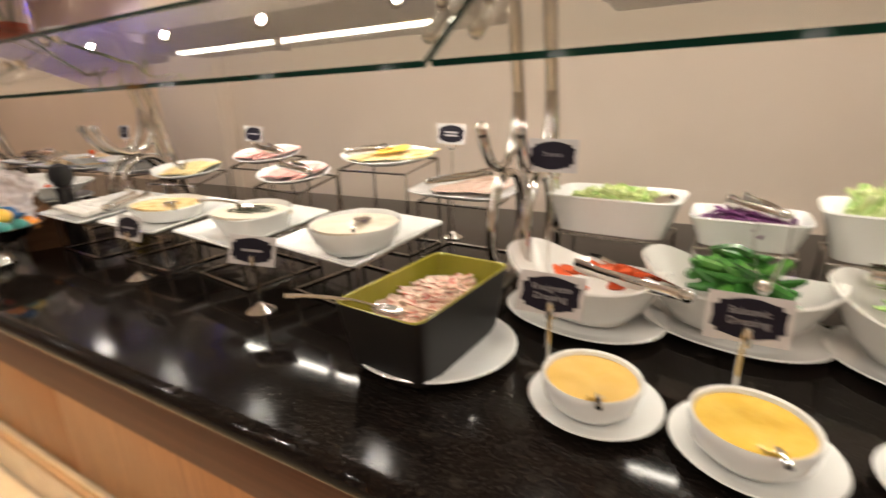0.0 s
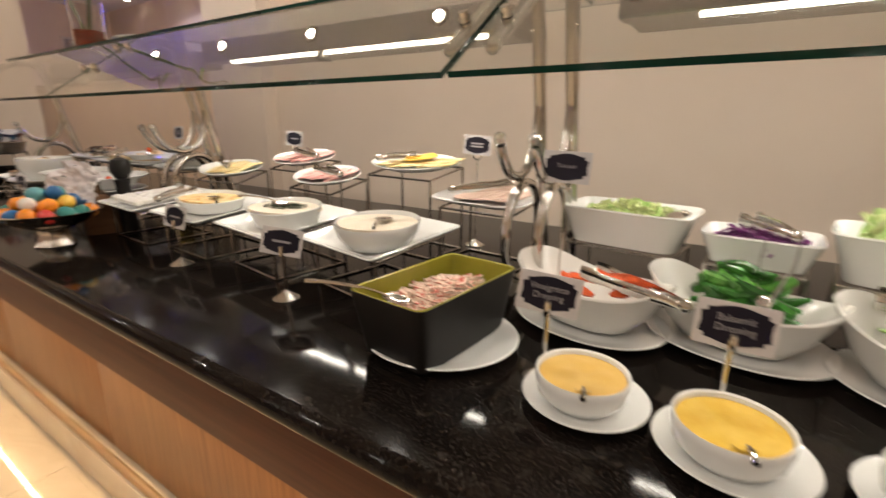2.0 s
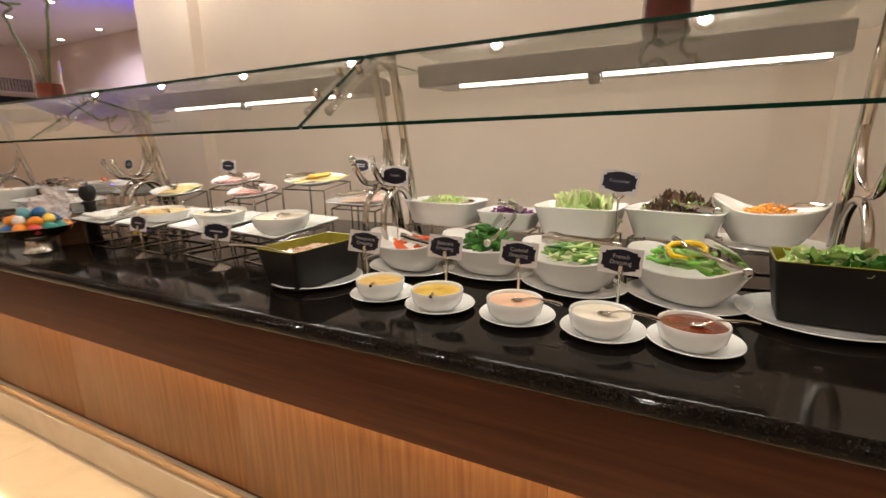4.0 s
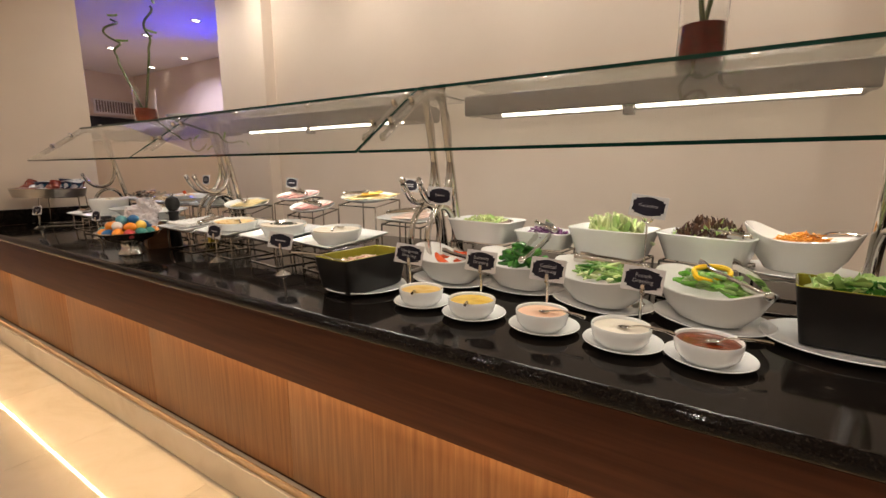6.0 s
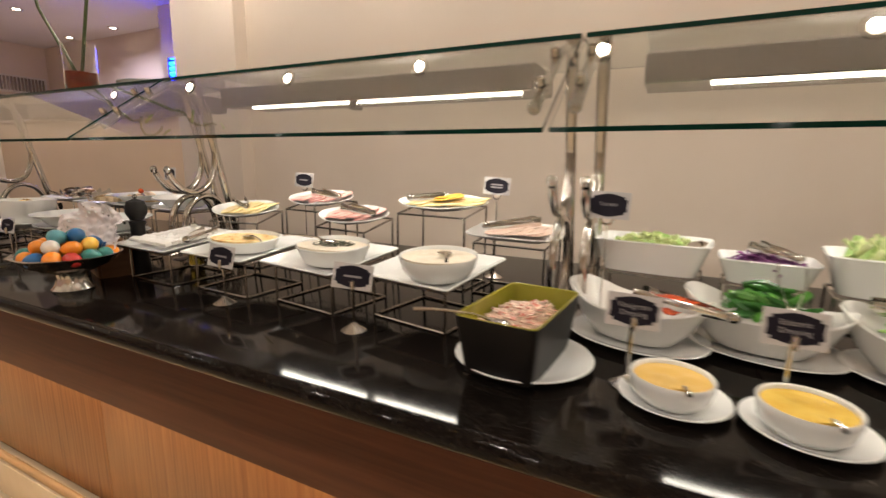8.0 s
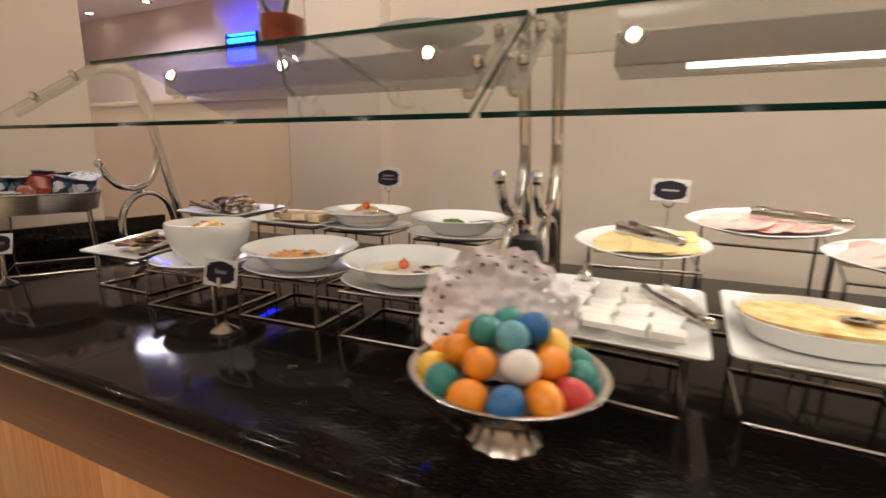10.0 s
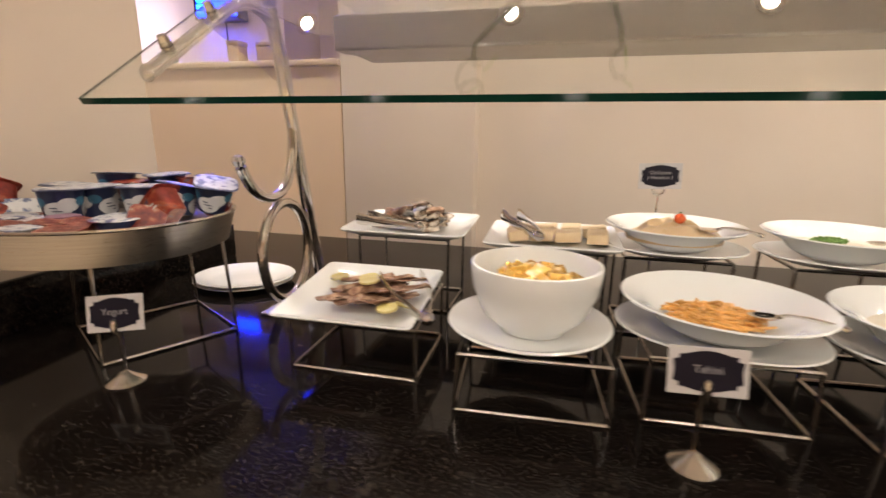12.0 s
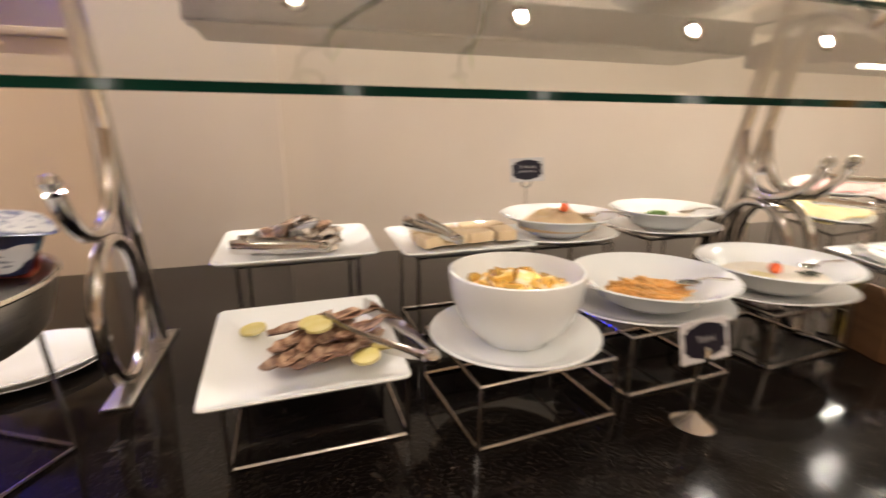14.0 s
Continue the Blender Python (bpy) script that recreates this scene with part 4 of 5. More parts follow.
sign(-0.805, 0.028, 1.022, (), 4, 14, -3, bars=1)
sign(-0.402, 0.026, 1.020, (), 30, 14, -8, bars=1)
sign(-1.087, 0.634, 1.189, (), 6, 6, -3, True, bars=1)
sign(-0.298, 0.625, 1.192, (), 6, 6, -3, True, bars=2)

# ---- eggs ----
bowl = thing("footed_bowl", pose(-1.278, -0.078, T), "footed silver bowl heaped with dyed eggs on black granite", "bowl")
part("bowl_body", lathe([(0.028, 0.047), (0.06, 0.056), (0.098, 0.075), (0.114, 0.094), (0.121, 0.098), (0.123, 0.101), (0.118, 0.102), (0.108, 0.097), (0.09, 0.079), (0.05, 0.062), (0.02, 0.059)], 48), SILVER, bowl, "beaten silver bowl")
foot = loft([[(r * (1 + 0.035 * math.cos(12 * a)) * math.cos(a), r * (1 + 0.035 * math.cos(12 * a)) * math.sin(a), z) for a in [2 * math.pi * i / 72 for i in range(72)]]
             for r, z in ((0.046, 0.0), (0.047, 0.004), (0.040, 0.014), (0.033, 0.032), (0.036, 0.048))])
part("foot", foot, SILVER, bowl, "fluted silver foot")
EGG_COLOURS = {"orange": (0.78, 0.25, 0.012), "yellow": (0.80, 0.48, 0.06), "teal": (0.025, 0.20, 0.17), "blue": (0.008, 0.10, 0.27), "white": (0.74, 0.68, 0.62), "red": (0.50, 0.035, 0.03), "pale blue": (0.10, 0.30, 0.34)}
EGG_MATS = {k: food(k.replace(" ", "_") + "_egg_dye", [(0.3, tuple(v * 0.82 for v in c)), (0.7, tuple(min(v * 1.12, 0.9) for v in c))], 30, 0.36, 0.1, sub=0.05) for k, c in EGG_COLOURS.items()}


def egg_mesh():
    bm = bmesh.new()
    bmesh.ops.create_uvsphere(bm, u_segments=22, v_segments=14, radius=1)
    for v in bm.verts:
        k = 1 - 0.13 * v.co.x
        v.co = Vector((v.co.x * 0.0240, v.co.y * 0.0196 * k, v.co.z * 0.0196 * k))
    return bm


EGG_RINGS = ((0.090, 0.098, 13.5, ("yellow", "teal", "orange", "blue", "orange", "red", "teal", "teal", "orange", "blue", "teal", "orange", "orange")),
             (0.058, 0.124, 20.0, ("orange", "orange", "white", "orange", "yellow", "blue", "teal", "orange")),
             (0.027, 0.148, 15.0, ("teal", "pale blue", "blue", "teal")))
for radius, ez, turn, colours in EGG_RINGS:
    for n, k in enumerate(colours):
        a = radians(180 + turn + 8 + 360 * n / len(colours))
        e = finish("dyed_egg", egg_mesh(), EGG_MATS[k])
        e.matrix_basis = pose(-1.278 + radius * math.cos(a), -0.078 + radius * math.sin(a), T + ez + 0.003 * math.sin(5 * a), 10, 12, 40 + 67 * n)
        tagged(e, f"{k} dyed hen's egg in the silver bowl", "egg", "dyed eggs")

DOILY = mottled("paper_lace", [(0.3, (0.66, 0.60, 0.60)), (0.7, (0.76, 0.70, 0.70))], 30, 0.6, relief=0.2)


def doily(radius):
    """A crumpled lace paper sheet: scalloped rim with punched holes and deep folds."""
    bm = bmesh.new()
    nr, na = 34, 170
    grid = []
    for i in range(nr + 1):
        u = i / nr
        row = []
        for j in range(na):
            a = 2 * math.pi * j / na
            r = radius * u * (1 + (0.05 * abs(math.sin(a * 10)) if i == nr else 0))
            x, y = r * math.cos(a), r * math.sin(a)
            z = 0.030 * noise.noise(Vector((x * 26, y * 26, 3.0))) * u + 0.012 * noise.noise(Vector((x * 70, y * 70, 8.0))) + 0.010 * math.sin(a * 7 + 1) * u * u + 0.03 * u * u
            row.append(bm.verts.new((x, y, z)))
        grid.append(row)
    for i in range(nr):
        for j in range(na):
            if (i == nr - 4 and j % 5 < 2) or (i == nr - 8 and j % 7 < 2) or (i == nr - 9 and j % 7 < 2):
                continue
            a, b, c, d = grid[i][j], grid[i + 1][j], grid[i + 1][(j + 1) % na], grid[i][(j + 1) % na]
            if i == 0:
                continue
            bm.faces.new((a, b, c, d))
    bm.faces.new(grid[1])
    loose = [v for v in bm.verts if not v.link_faces]
    bmesh.ops.delete(bm, geom=loose, context="VERTS")
    res = bmesh.ops.solidify(bm, geom=list(bm.faces), thickness=0.0007)
    return bm


d = finish("paper_doily", doily(0.084), DOILY)
d.matrix_basis = pose(-1.322, 0.012, T + 0.132, 62, 0, 18) @ Matrix.Diagonal((1.25, 1.08, 1, 1))
tagged(d, "crumpled white lace paper doily standing behind dyed eggs", "doily")

# condiment caddy, mills and bottles
KRAFT = mottled("kraft_wood", [(0.3, (0.16, 0.075, 0.03)), (0.7, (0.22, 0.11, 0.047))], 12, 0.55, relief=0.2, stretch=(1, 1, 5))
caddy = thing("condiment_caddy", pose(-1.385, 0.080, T, 0, 0, -18), "brown wooden bottle caddy with dark cut-outs", "caddy")
part("side_panel", block(-0.07, 0.07, -0.046, -0.039, 0.001, 0.098, 0.002), KRAFT, caddy)
part("side_panel", block(-0.07, 0.07, 0.039, 0.046, 0.001, 0.098, 0.002), KRAFT, caddy)
for s in (-1, 1):
    part("end_panel", loft([[(s * 0.07 - 0.0035, -0.038, 0.001), (s * 0.07 + 0.0035, -0.038, 0.001), (s * 0.07 + 0.0035, 0.038, 0.001), (s * 0.07 - 0.0035, 0.038, 0.001)],
                            [(s * 0.07 - 0.0035, -0.038, 0.095), (s * 0.07 + 0.0035, -0.038, 0.095), (s * 0.07 + 0.0035, 0.038, 0.095), (s * 0.07 - 0.0035, 0.038, 0.095)],
                            [(s * 0.07 - 0.0035, -0.016, 0.125), (s * 0.07 + 0.0035, -0.016, 0.125), (s * 0.07 + 0.0035, 0.016, 0.125), (s * 0.07 - 0.0035, 0.016, 0.125)]]), KRAFT, caddy, smooth=False)
for dx, dz, w in ((-0.035, 0.028, 0.020), (0.030, 0.028, 0.020), (-0.010, 0.070, 0.014)):
    part("cut_out", moved(dish([(0.9, 0), (1.0, 0.0005), (0.9, 0.001)], w, 0.011, 2.4, 24), Matrix.Translation((dx, -0.0462, dz)) @ Matrix.Rotation(radians(90), 4, "X")), BLACK, caddy)
part("bottom", block(-0.066, 0.066, -0.038, 0.038, 0.002, 0.008), KRAFT, caddy)


def mill(x, y, h, label, mat):
    m = thing("pepper_mill", pose(x, y, T), label, "pepper mill")
    part("body", lathe([(0.0001, 0.0), (0.028, 0.0), (0.029, 0.006), (0.026, 0.02), (0.021, h * 0.45), (0.020, h * 0.62), (0.024, h * 0.70), (0.0001, h * 0.71)]), mat, m)
    part("head", lathe([(0.0001, h * 0.71), (0.018, h * 0.715), (0.030, h * 0.80), (0.031, h * 0.88), (0.024, h * 0.96), (0.0001, h)]), mat, m)
    part("finial", lathe([(0.0001, h - 0.001), (0.006, h), (0.008, h + 0.006), (0.004, h + 0.012), (0.0001, h + 0.013)], 16), CHROME, m)
    return m


mill(-1.312, 0.130, 0.238, "turned black pepper mill with a rounded head", BLACK)
OIL = clear("olive_oil", (0.72, 0.60, 0.10), 1.47)
DARK_OIL = clear("dark_vinegar", (0.10, 0.03, 0.01), 1.34)


def cruet(x, y, h, mat, label):
    m = thing("oil_bottle", pose(x, y, T + 0.009), label, "bottle", "condiment bottles")
    part("bottle", lathe([(0.0001, 0.0), (0.022, 0.0), (0.023, 0.004), (0.023, h * 0.55), (0.012, h * 0.74), (0.010, h * 0.88), (0.0001, h * 0.885)], 20), VASE_GLASS, m)
    part("contents", lathe([(0.0001, 0.003), (0.0195, 0.003), (0.020, h * 0.45), (0.0001, h * 0.455)], 18), mat, m)
    part("spout", lathe([(0.0001, h * 0.87), (0.012, h * 0.87), (0.013, h * 0.93), (0.006, h * 0.97), (0.004, h * 1.08), (0.0001, h * 1.085)], 16), CHROME, m)
    return m


cruet(-1.415, 0.086, 0.165, OIL, "glass bottle of yellow oil with a steel spout")
cruet(-1.362, 0.074, 0.165, DARK_OIL, "glass bottle of dark vinegar with a steel spout")
cruet(-1.230, 0.262, 0.150, OIL, "glass bottle of yellow oil with a steel spout")
for sx, sy in ((-1.475, 0.185), (-1.43, 0.19)):
    s = thing("salt_shaker", pose(sx, sy, T), "glass salt shaker with a domed steel cap", "salt shaker", "salt shakers")
    part("body", lathe([(0.0001, 0.0), (0.018, 0.0), (0.019, 0.004), (0.015, 0.085), (0.0001, 0.086)], 18), VASE_GLASS, s)
    part("cap", lathe([(0.0001, 0.084), (0.0165, 0.084), (0.0165, 0.10), (0.011, 0.112), (0.0001, 0.116)], 18), CHROME, s)

# ---- left bay: front row ----
rack(-2.377, 0.212, 0.209, 0.18, 0.107, 1, 0.018)
plate(-2.388, 0.207, T + 0.096, 0.117, 0.112, 1, 26, SQUARE_PROFILE, 7, "square white plate of smoked fish on a wire rack", "square_plate", group="square plates")
FT = T + 0.110
fish = thing("smoked_fish", pose(-2.372, 0.200, FT), "overlapping strips of brown smoked fish on a square plate", "food")
rnd = random.Random(61)
for k in range(16):
    row, col = divmod(k, 6)
    strip = part("strip", leaf(0.082 * rnd.uniform(0.85, 1.15), 0.027, 0.07, 0.16)(rnd, k), FISH, fish)
    strip.matrix_basis = pose(-0.044 + 0.0195 * col + 0.012 * row + rnd.uniform(-0.005, 0.005), -0.034 + 0.034 * row + rnd.uniform(-0.006, 0.006), 0.004 + 0.006 * row + 0.0008 * col,
                              rnd.uniform(-6, 14), rnd.uniform(-5, 7), (58, 50, 24)[row] + rnd.uniform(-13, 13))
for lx, ly, lz in ((-2.378, 0.206, 0.026), (-2.370, 0.188, 0.027), (-2.318, 0.132, 0.004), (-2.455, 0.250, 0.008)):
    s = finish("lemon_slice", slice_of(0.0175, 0.0165, 0.004, 2, 0.02)(random.Random(2), 0), LEMON)
    s.matrix_basis = pose(lx, ly, FT + lz, 6, -6, 0)
    tagged(s, "thin slice of yellow lemon on the smoked fish", "lemon slice", "lemon slices")
tongs(-2.246, 0.100, T + 0.120, 0.165, 122, 5, 0.062)

rack(-2.100, 0.172, 0.200, 0.19, 0.088, 4, 0.0, 0.004)
plate(-2.106, 0.163, T + 0.089, 0.120, 0.120, 0, 2.0, label="round white plate under a deep bowl on a wire rack", name="underplate", group="underplates")
bowl = finish("deep_bowl", lathe([(0.050, 0.0), (0.056, 0.0), (0.060, 0.006), (0.088, 0.030), (0.105, 0.068), (0.109, 0.100), (0.1085, 0.106), (0.105, 0.107), (0.102, 0.100), (0.098, 0.070), (0.080, 0.034), (0.04, 0.012)], 52), CHINA)
bowl.matrix_basis = pose(-2.100, 0.172, T + 0.094) @ Matrix.Diagonal((0.875, 0.875, 0.96, 1))
tagged(bowl, "deep round white bowl of wrapped butter portions", "bowl")
FOIL = mottled("gold_foil", [(0.3, (0.62, 0.34, 0.06)), (0.7, (0.80, 0.52, 0.14))], 30, 0.26, 0.7, relief=0.4, vary=0.15)
FOIL_WHITE = mottled("white_gold_wrapper", [(0.38, (0.76, 0.66, 0.46)), (0.48, (0.72, 0.44, 0.09))], 35, 0.3, 0.1, relief=0.3)
heap("butter_portions", "gold and white wrapped butter portions in a bowl", (-2.100, 0.172, T + 0.160), 0.064, 0.064, 0.022, 34, cube_of(0.034, 0.026, 0.010), [FOIL, FOIL_WHITE, FOIL, FOIL_WHITE, FOIL], 62, 0, 32, "butter_pat")

for i, (mx, my) in enumerate(((-1.846, 0.197), (-1.574, 0.194))):
    rack(mx - 0.002, my + 0.010, 0.200, 0.18, 0.097, 3, 0.0, 0.002)
    plate(mx, my, T + 0.098, 0.134, 0.110, -10, 2.2, label="oval white underplate on a wire rack", name="underplate", group="underplates", scale_z=0.7)
    plate(mx + 0.004, my + 0.003, T + 0.111, 0.134, 0.122, -8, 2.0, DEEP_PROFILE, 2, ("wide-rimmed white plate of orange shreds", "wide-rimmed white plate of pale dip with a cherry tomato")[i], "deep_plate", group="deep plates", scale_z=0.85)
heap("orange_salad", "orange shredded salad on a wide plate", (-1.846, 0.197, T + 0.129), 0.064, 0.05, 0.009, 170, stick(0.036, 0.0019, 0.009), [PASTA], 63, 0, 14, "shred")
spoon(-1.80, 0.165, T + 0.148, 0.085, -20, 4, bowl=0.014)
liquid(-1.570, 0.197, T + 0.132, 0.088, 0.078, CREAMY, "pale_dip", "pale tahini dip on a wide plate", 2.0, 0.005, 40)


def cherry(x, y, z):
    s = finish("cherry_tomato", blob(0.0105, 0.0105, 0.0100, 0.02, 2, 1, 3), TOMATO)
    s.matrix_basis = pose(x, y, z)
    tagged(s, "small red cherry tomato on a dip", "tomato", "cherry tomatoes")
    stalk = part("stalk", lathe([(0.0001, 0.010), (0.003, 0.0112), (0.0012, 0.013), (0.0001, 0.0135)], 8), GREEN_DARK, s)
    return s


cherry(-1.573, 0.192, T + 0.143)
liquid(-1.602, 0.192, T + 0.134, 0.016, 0.022, LEMON, "oil_pool", "small pool of yellow oil on a dip", 2.0, 0.001, 40)
heap("herb_flakes", "dark herbs on a pale dip", (-1.52, 0.167, T + 0.135), 0.02, 0.016, 0.002, 16, stick(0.014, 0.0012, 0.003), [HERBS], 64, 0, 12, "flake", "herbs")
spoon(-1.515, 0.175, T + 0.148, 0.10, -14, 4, bowl=0.012)

# left bay: back row
rack(-2.390, 0.500, 0.20, 0.16, 0.166, 0, 0.0)
plate(-2.390, 0.500, T + 0.166, 0.138, 0.112, 0, 14, SQUARE_PROFILE, 3, "square white plate of mussels on a tall wire rack", "square_plate", group="square plates")


SKIN = mottled("silver_fish_skin", [(0.35, (0.10, 0.095, 0.09)), (0.6, (0.34, 0.32, 0.30)), (0.75, (0.55, 0.53, 0.50))], 30, 0.25, 0.3, stretch=(1, 4, 1))


def mussel(rnd, k):
    return blob(0.036, 0.017, 0.011, 0.35, 2.0, k + 3, 2)


heap("mussels", "heap of dark glistening mussels and fish pieces", (-2.392, 0.505, T + 0.180), 0.074, 0.052, 0.044, 34, mussel, [SHELL, FISH, SKIN, SHELL, SHELL], 65, 0, 28, "mussel")
tongs(-2.348, 0.405, T + 0.192, 0.15, 165, 2, 0.03)
rack(-2.080, 0.480, 0.205, 0.15, 0.160, 0, 0.0)
plate(-2.080, 0.480, T + 0.160, 0.134, 0.105, 0, 14, SQUARE_PROFILE, 3, "square white plate of pale halva slabs on a wire rack", "square_plate", group="square plates")
shingled("halva_slabs", "pale beige slabs of halva in rows", (-2.070, 0.480, T + 0.167), 0, 0.052, 4, cube_of(0.046, 0.054, 0.020), [HALVA], 66, 2, 0.060, 5, "slab")
tongs(-2.105, 0.405, T + 0.188, 0.12, 125, 12, 0.03)
for i, (bx, by) in enumerate(((-1.850, 0.475), (-1.570, 0.470))):
    rack(bx, by + 0.01, 0.185, 0.15, 0.158, 0)
    plate(bx, by, T + 0.158, 0.132, 0.108, 0, 2.2, label="oval white underplate on a tall wire rack", name="underplate", group="underplates", scale_z=0.7)
    plate(bx + 0.002, by + 0.004, T + 0.170, 0.128, 0.112, 0, 2.0, DEEP_PROFILE, 2, ("wide-rimmed white plate heaped with hummus", "wide-rimmed white plate of creamy dip with parsley")[i], "deep_plate", group="deep plates", scale_z=0.8)
liquid(-1.848, 0.478, T + 0.188, 0.090, 0.076, HUMMUS, "hummus", "beige swirled hummus heaped on a plate", 2.0, 0.016, 46, 0.030)
cherry(-1.843, 0.465, T + 0.226)
spoon(-1.80, 0.435, T + 0.214, 0.085, -20, 2, bowl=0.015)
liquid(-1.568, 0.474, T + 0.190, 0.085, 0.074, CREAMY, "creamy_dip", "creamy white dip on a wide plate", 2.0, 0.005, 40)
heap("parsley", "chopped green parsley on a creamy dip", (-1.585, 0.475, T + 0.195), 0.026, 0.018, 0.004, 40, leaf(0.012, 0.009, 0.5, 0.5), [GREEN_MID], 67, 0, 40, "leaf", "herbs")
spoon(-1.52, 0.455, T + 0.203, 0.09, -18, 4, bowl=0.013)
sign(-1.858, 0.610, 1.196, ("Chickpeas", "( Hummus )"), -4, 6, 2, True, (0.087, 0.056), word=0.0105)
sign(-1.902, 0.032, 1.022, ("Tahini",), 4, 12, 0, word=0.0125)
sign(-2.700, 0.012, 1.012, ("Yogurt",), 14, 14, 5, word=0.014)

# ---- yoghurt tray ----
rack(-2.815, 0.184, 0.20, 0.20, 0.186, -30, 0.0, 0.008)
tray = thing("metal_tray", pose(-2.825, 0.120, T + 0.187, 0, 0, 12), "oval brushed steel tray heaped with yoghurt cups", "tray")
part("pan", dish([(0.90, 0.0), (0.93, 0.0), (1.0, 0.052), (0.985, 0.053), (0.965, 0.050), (0.90, 0.036), (0.4, 0.034)], 0.205, 0.185, 2.2, 64), STEEL, tray)
part("rolled_rim", tube(squircle(0.205, 0.185, 0.053, 2.2, 64), 0.0028, 8, True), CHROME, tray, "rolled bright steel rim")
TZ = T + 0.187 + 0.036
NAVY = mottled("navy_label", [(0.3, (0.012, 0.018, 0.06)), (0.7, (0.02, 0.03, 0.09))], 14, 0.3)
LABEL_WHITE = mottled("label_white", [(0.3, (0.56, 0.56, 0.58)), (0.7, (0.64, 0.64, 0.66))], 40, 0.4)
LABEL_TEAL = mottled("teal_label", [(0.3, (0.02, 0.10, 0.18)), (0.7, (0.04, 0.16, 0.26))], 30, 0.35)
LID = mottled("printed_foil_lid", [(0.50, (0.58, 0.58, 0.58)), (0.58, (0.12, 0.14, 0.24))], 70, 0.3, 0.2)
RED = mottled("red_foil_pack", [(0.35, (0.10, 0.010, 0.008)), (0.52, (0.22, 0.028, 0.016)), (0.60, (0.34, 0.12, 0.06)), (0.70, (0.40, 0.33, 0.28))], 75, 0.3, 0.1, relief=0.3)
PLUM = mottled("plum_foil_pack", [(0.35, (0.12, 0.02, 0.06)), (0.7, (0.42, 0.26, 0.36))], 26, 0.3, 0.1)


def cup_patch(middle, half, height, tall, lift):
    """An oval patch wrapped round a cup's side."""
    rows = []
    for k in range(13):
        u = -1 + k / 6
        a = radians(middle + u * half)
        e = tall * max(1 - u * u, 0.02) ** 0.5
        ring = []
        for v, d in ((height - e, 0.0), (height - e, lift), (height + e, lift), (height + e, 0.0)):
            r = 0.026 + (v - 0.003) * 0.1385 + d
            ring.append((r * math.cos(a), r * math.sin(a), v))
        rows.append(ring)
    return loft(rows)


def yoghurt(x, y, z, rx=0, ry=0, rz=0):
    c = thing("yoghurt_cup", pose(x, y, z, rx, ry, rz), "navy and white plastic yoghurt cup with a foil lid", "yoghurt cup", "yoghurt cups")
    part("cup", lathe([(0.0001, 0.0), (0.024, 0.0), (0.026, 0.003), (0.0325, 0.050), (0.034, 0.052), (0.0001, 0.053)], 26), NAVY, c)
    for a0 in (-110, 10, 130):
        patch = part("label_panel", cup_patch(a0, 40, 0.0190, 0.0150, 0.0004), LABEL_WHITE, c, "white printed panel")
        part("label_panel", cup_patch(a0 + 34, 30, 0.0290, 0.0115, 0.0004), LABEL_WHITE, c, "white printed panel")
        part("label_panel", cup_patch(a0 + 72, 20, 0.0340, 0.0080, 0.0004), LABEL_TEAL, c, "teal printed panel")
        for k, (w, v) in enumerate(((11, 0.0245), (17, 0.0190), (8, 0.0135))):
            part("lettering", cup_patch(a0 - 8 + 9 * k, w, v, 0.0009, 0.0008), NAVY, patch)
    part("lid", moved(dish([(0.98, 0.0), (1.0, 0.0008), (0.9, 0.0022), (0.2, 0.002)], 0.038, 0.038, 4.0, 28), Matrix.Translation((0.002, 0, 0.0525))), NAVY, c, "navy foil lid rim")
    part("lid_print", moved(dish([(0.98, 0.0), (1.0, 0.0006), (0.9, 0.001), (0.2, 0.001)], 0.036, 0.035, 3.4, 24), Matrix.Translation((0.002, 0, 0.0545))), LID, c, "white printed foil lid")
    return c


for args in ((-2.955, 0.165, TZ + 0.002, 0, 3, 20), (-2.880, 0.162, TZ + 0.002, 2, 0, -12), (-2.812, 0.188, TZ + 0.002, 0, 0, 30), (-2.925, 0.238, TZ + 0.018, -3, 4, 70), (-2.822, 0.262, TZ + 0.018, 3, 0, -25),
             (-2.700, 0.232, TZ + 0.012, 16, 9, 40), (-2.755, 0.205, TZ + 0.006, -8, 10, 15), (-2.890, 0.105, TZ + 0.002, 0, 0, 55)):
    yoghurt(*args)
ORANGE_RED = mottled("orange_red_cup", [(0.3, (0.12, 0.010, 0.008)), (0.52, (0.24, 0.024, 0.012)), (0.60, (0.34, 0.09, 0.04)), (0.70, (0.09, 0.08, 0.14))], 46, 0.28, relief=0.15)
